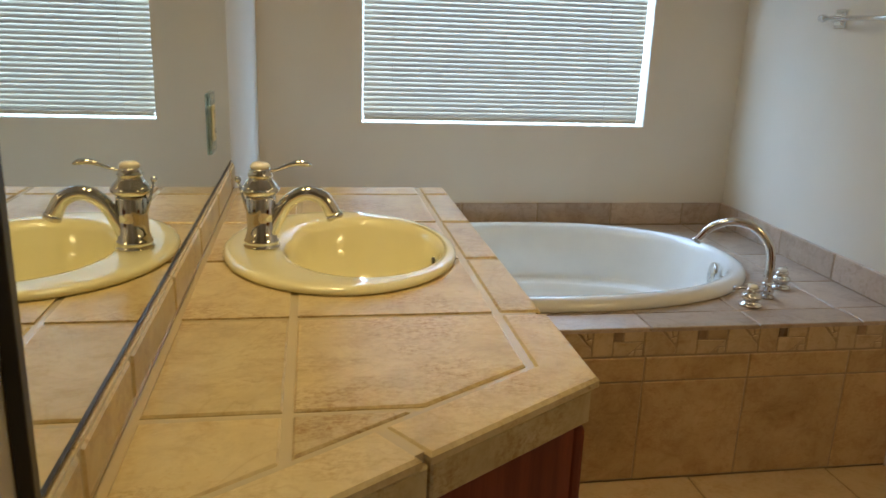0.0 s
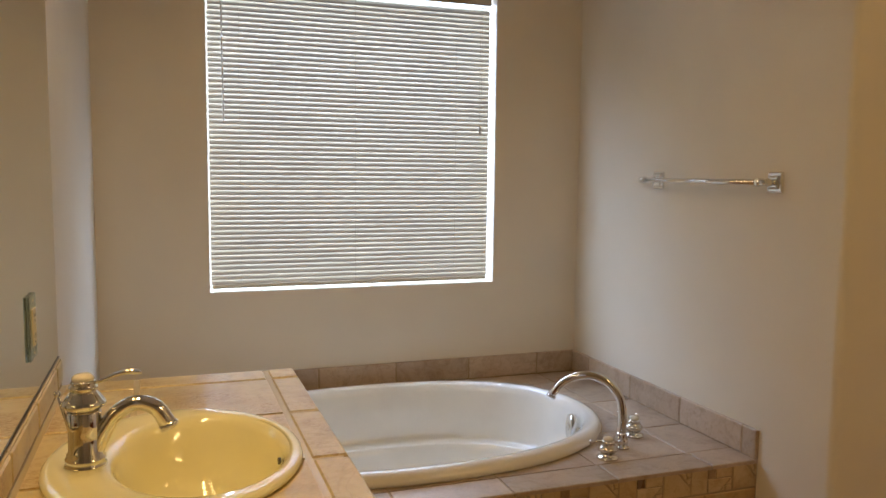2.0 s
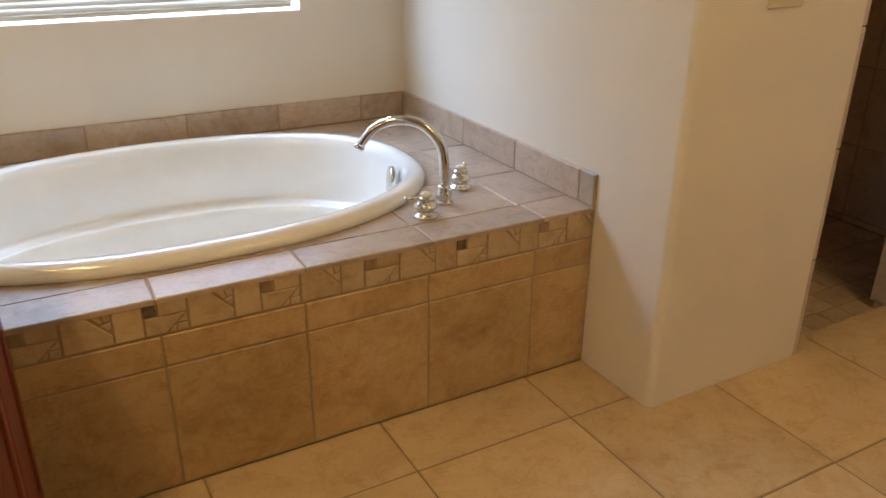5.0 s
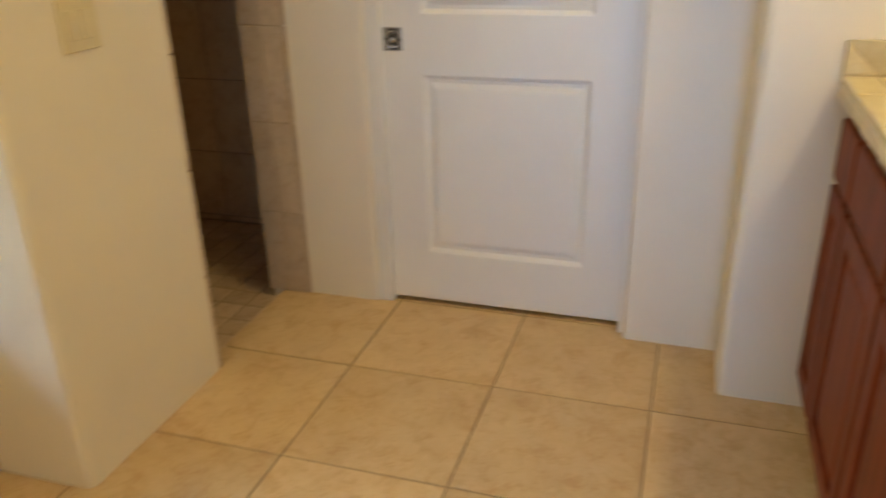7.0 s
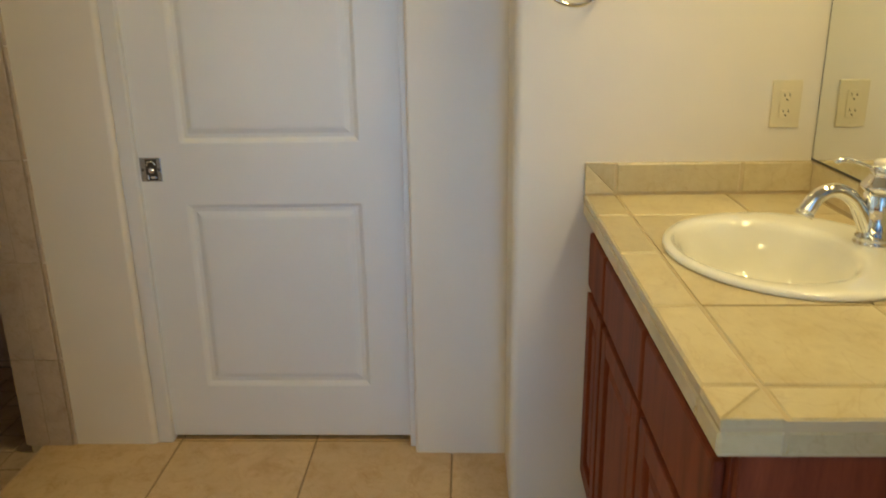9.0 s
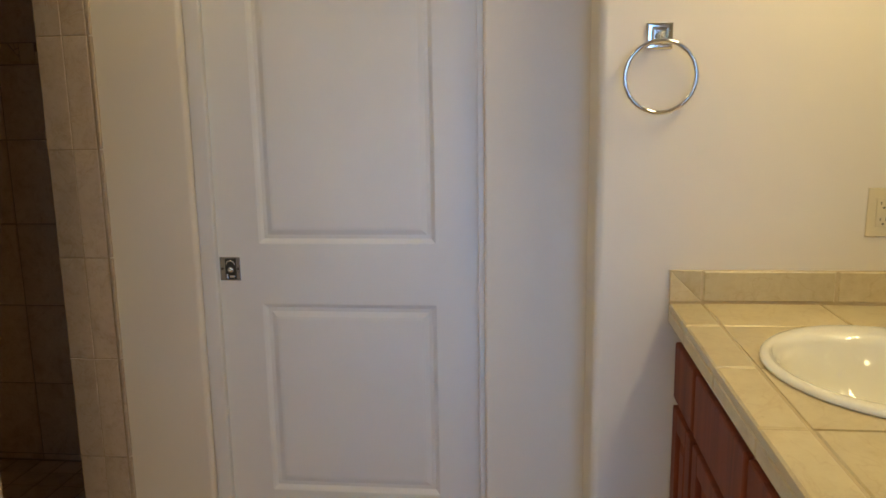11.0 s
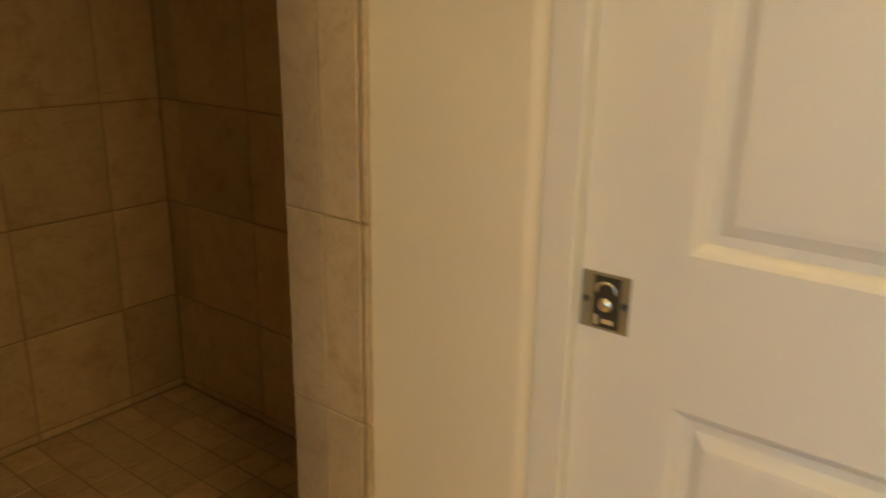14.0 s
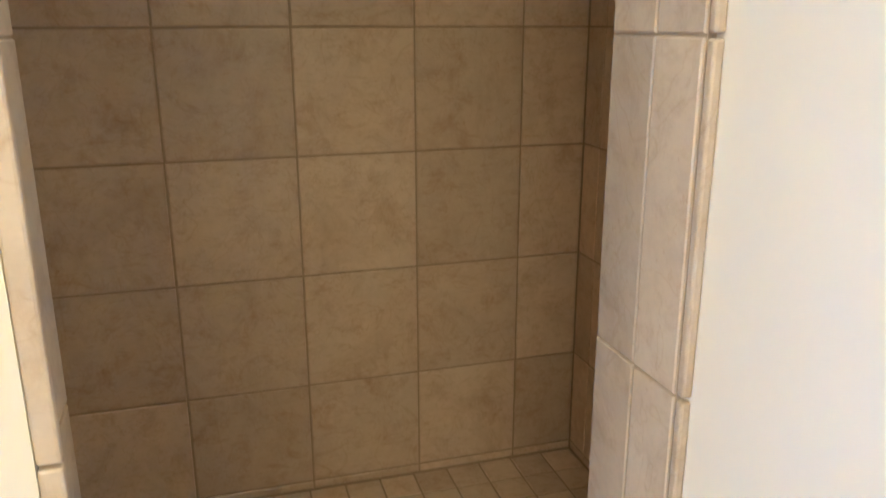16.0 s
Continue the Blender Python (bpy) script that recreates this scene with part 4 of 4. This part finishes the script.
for a, b in ((0.034, 0.446), (0.466, 0.868), (0.890, cw - 0.012)):
    turn = Matrix.Translation((b, cd, 0)) @ pose(0, 0, 0, 0, 0, 180)
    door_front(cab2, turn @ pose(0, 0, 0.115), b - a, 0.555)
    drawer_front(cab2, turn @ pose(0, 0, 0.688), b - a, 0.150)

mirror_2 = tagged(part("wall_mirror", boxm(X0, NX - 0.004, SW + 0.001, SW + 0.006, C2 + 0.088, 2.02), MIRROR), "large frameless wall mirror above the second basin", "mirror", "wall mirrors")
part("bottom_channel", boxm(X0, NX - 0.004, SW + 0.001, SW + 0.0085, C2 + 0.0865, C2 + 0.0895), DARKMETAL, mirror_2)
part("edge_channel", boxm(NX - 0.004, NX - 0.002, SW + 0.001, SW + 0.0068, C2 + 0.0865, 2.02), STEEL, mirror_2)


# ---- small fittings ----
def outlet(m, label, plate_mat):
    """Duplex socket; local x across, y up, z out of the wall."""
    ob = thing("wall_socket", m, label, "socket", "sockets")
    part("plate", boxm(-0.037, 0.037, -0.059, 0.059, 0, 0.005, 0.002), plate_mat, ob)
    face = part("insert", boxm(-0.0165, 0.0165, -0.034, 0.034, 0.004, 0.0075, 0.001), IVORY, ob)
    for y in (-0.0195, 0.0195):
        for x, h in ((-0.0065, 0.007), (0.0065, 0.009)):
            part("slot", boxm(x - 0.001, x + 0.001, y - h / 2 + 0.003, y + h / 2 + 0.003, 0.007, 0.0079), SLOT, face)
        bm = bmesh.new()
        lathe(bm, [(0.0026, 0.007), (0.0026, 0.0079)], 10, at=(0, y - 0.008, 0))
        part("slot", bm, SLOT, face)
    part("button", boxm(-0.008, 0.008, -0.004, -0.0005, 0.007, 0.0085, 0.0004), IVORY, face)
    part("button", boxm(-0.008, 0.008, 0.0005, 0.004, 0.007, 0.0085, 0.0004), IVORY, face)
    for y in (-0.048, 0.048):
        bm = bmesh.new()
        lathe(bm, [(0.003, 0.004), (0.003, 0.006), (0.001, 0.0065)], 10, at=(0, y, 0))
        part("screw", bm, IVORY, ob)
    return ob


outlet(plane((NX, -0.489, 1.164), (0, -1, 0), (0, 0, 1)), "ivory double wall socket with test buttons", IVORY)
outlet(plane((WX + 0.0096, 1.605, 1.100), (0, 1, 0), (0, 0, 1)), "wall socket with a clear acrylic plate set in the mirror", ACRYL)

switch = thing("light_switch", plane((2.735, SY, 1.102), (1, 0, 0), (0, 0, 1)), "ivory double rocker light switch", "light switch")
part("plate", boxm(-0.060, 0.060, -0.058, 0.058, 0, 0.005, 0.002), IVORY, switch)
for x in (-0.023, 0.023):
    part("rocker", boxm(x - 0.0165, x + 0.0165, -0.033, 0.033, 0.004, 0.008, 0.0015), IVORY, switch)


def stepped_plate(bm, s, m=None):
    loops = []
    for o, d in ((0, 0), (0, 0.006), (0.004, 0.009), (0.010, 0.009), (0.012, 0.013), (0.016, 0.015)):
        loops.append([(-s + o, -s + o, d), (s - o, -s + o, d), (s - o, s - o, d), (-s + o, s - o, d)])
    return rings(bm, loops, True, True)


# towel bar: local x along the bar, y up, z out of the wall
bar = thing("towel_bar", plane((EX, 2.251, 1.368), (0, -1, 0), (0, 0, 1)), "chrome towel bar with square wall plates", "towel bar")
for x in (-0.300, 0.300):
    bm = bmesh.new()
    stepped_plate(bm, 0.031)
    post = part("wall_plate", bm, CHROME, bar)
    post.matrix_basis = pose(x, 0, 0)
    bm = bmesh.new()
    lathe(bm, [(0.012, 0.013), (0.009, 0.022), (0.013, 0.032), (0.009, 0.040), (0.009, 0.055), (0.013, 0.062), (0.014, 0.070), (0.012, 0.078), (0.004, 0.082)], 18)
    part("post", bm, CHROME, post, smooth=True)
bm = bmesh.new()
tube(bm, [(-0.308, 0, 0.070), (0.318, 0, 0.070)], 0.0085, 24)
for s in (-1, 1):
    lathe(bm, [(0.0085, 0), (0.0115, 0.003), (0.0115, 0.008), (0.009, 0.011), (0.010, 0.014), (0.004, 0.018)], 16, m=plane((0.314 if s > 0 else -0.304, 0, 0.070), (0, 1, 0), (0, 0, s)))
part("bar", bm, CHROME, bar, smooth=True)

ring_t = thing("towel_ring", plane((NX, 0.049, 1.586), (0, -1, 0), (0, 0, 1)), "round chrome towel ring on a square wall plate", "towel ring")
bm = bmesh.new()
stepped_plate(bm, 0.030)
part("wall_plate", bm, CHROME, ring_t)
bm = bmesh.new()
lathe(bm, [(0.011, 0.013), (0.008, 0.022), (0.010, 0.030), (0.006, 0.036)], 18)
tube(bm, [(0, 0.002, 0.034), (0, -0.010, 0.040), (0, -0.018, 0.040)], 0.005, 10)
part("post", bm, CHROME, ring_t, smooth=True)
bm = bmesh.new()
R = 0.083
loop = [[(0.0055 * math.cos(b) * math.sin(a) + R * math.sin(a), (R + 0.0055 * math.cos(b)) * math.cos(a), 0.0055 * math.sin(b)) for b in [2 * math.pi * k / 12 for k in range(12)]] for a in [2 * math.pi * i / 64 for i in range(64)]]
rg = rings(bm, loop + loop[:1])
bmesh.ops.remove_doubles(rg, verts=rg.verts[:], dist=1e-6)
ringob = part("ring", rg, CHROME, ring_t, smooth=True)
ringob.matrix_basis = pose(0, -0.095, 0.040, 2, 3, 0)

# ---- tiles of the floor and the shower, laid last ----
random.seed(5)
FT = 0.463
flat = plane((0, 0, -0.010), (1, 0, 0), (0, 1, 0))
tiles(floor, flat, steps(WX, 3.75, 3.180, FT), steps(-1.70, 1.752, 1.289, FT), 0.010, FLOORT, 0.006, bev=0.002)
tiles(floor, flat, steps(WX, EX, 3.180, FT), [1.752, TF + 0.003], 0.010, FLOORT, 0.006, bev=0.002)
bm = bmesh.new()
box(bm, DX - 0.009, DX, 1.650, 1.809, 0, TOP)
box(bm, 3.044, 3.048, SY + 0.016, 1.803, 0, TOP)
structure(part("trim_5", bm, GROUTJ), "grout between the shower jamb tiles")
jamb = plane((DX, 0, 0), (0, -1, 0), (0, 0, 1))
zs = [0.0, 0.320, 0.654, 0.981, 1.316, 1.65, 1.98, 2.31, TOP]
tiles(wall_door, jamb, [-1.812, -1.728, -1.650], zs, 0.012, JAMBT, 0.003, bev=0.0015)
bm = bmesh.new()
for z0, z1 in zip(zs, zs[1:]):
    box(bm, DX - 0.011, DX, 1.637, 1.648, z0 + 0.002, z1 - 0.002, 0.003)
edge_strip = structure(part("trim_3", bm, JAMBT), "pale bullnose edge of the shower jamb tiles")
jamb = plane((3.044, 0, 0), (0, 1, 0), (0, 0, 1))
tiles(wall_partition, jamb, [SY + 0.016, 1.742, 1.806], zs, 0.0065, JAMBT, 0.003, bev=0.0015)
bm = bmesh.new()
for z0, z1 in zip(zs, zs[1:]):
    box(bm, 3.044, 3.064, SY + 0.001, SY + 0.014, z0 + 0.002, z1 - 0.002, 0.003)
structure(part("trim_4", bm, JAMBT), "pale bullnose edge of the shower jamb tiles")
sz_low = [-0.03, -0.002, 0.313, 0.648, 0.985, 1.32, 1.607]
sz_high = [1.690, 1.99, 2.325, TOP]
north = plane((0, SHN + 0.010, 0), (1, 0, 0), (0, 0, 1))
east = plane((SHE + 0.010, 0, 0), (0, -1, 0), (0, 0, 1))
west = plane((SHW - 0.002, 0, 0), (0, 1, 0), (0, 0, 1))
for wall, m, us in ((wall_shower_north, north, [SHW, 2.745, 3.082, 3.420, 3.750, 4.065, SHE]),
                    (wall_shower_east, east, [-SHN, -3.07, -2.735, -2.40, -2.065, -1.795]),
                    (wall_shower_west, west, [1.795, 2.065, 2.40, 2.735, 3.07, SHN])):
    for zz in (sz_low, sz_high):
        tiles(wall, m, us, zz, 0.010, SHOWERT, 0.005)
    # the same mosaic border as on the bath, at eye height
    k = 0
    while us[0] + 0.2555 * k < us[-1]:
        border(wall, m, us[0] + 0.2555 * k, 1.610, 1.687, us[0] + 0.002, us[-1] - 0.002, k % 3 == 1)
        k += 1
sf = plane((0, 0, -0.042), (1, 0, 0), (0, 1, 0))
tiles(shower_floor, sf, steps(SHW, SHE, 3.73, 0.108), steps(1.759, SHN, 2.95, 0.108), 0.010, SHOWERT, 0.006, bev=0.002)
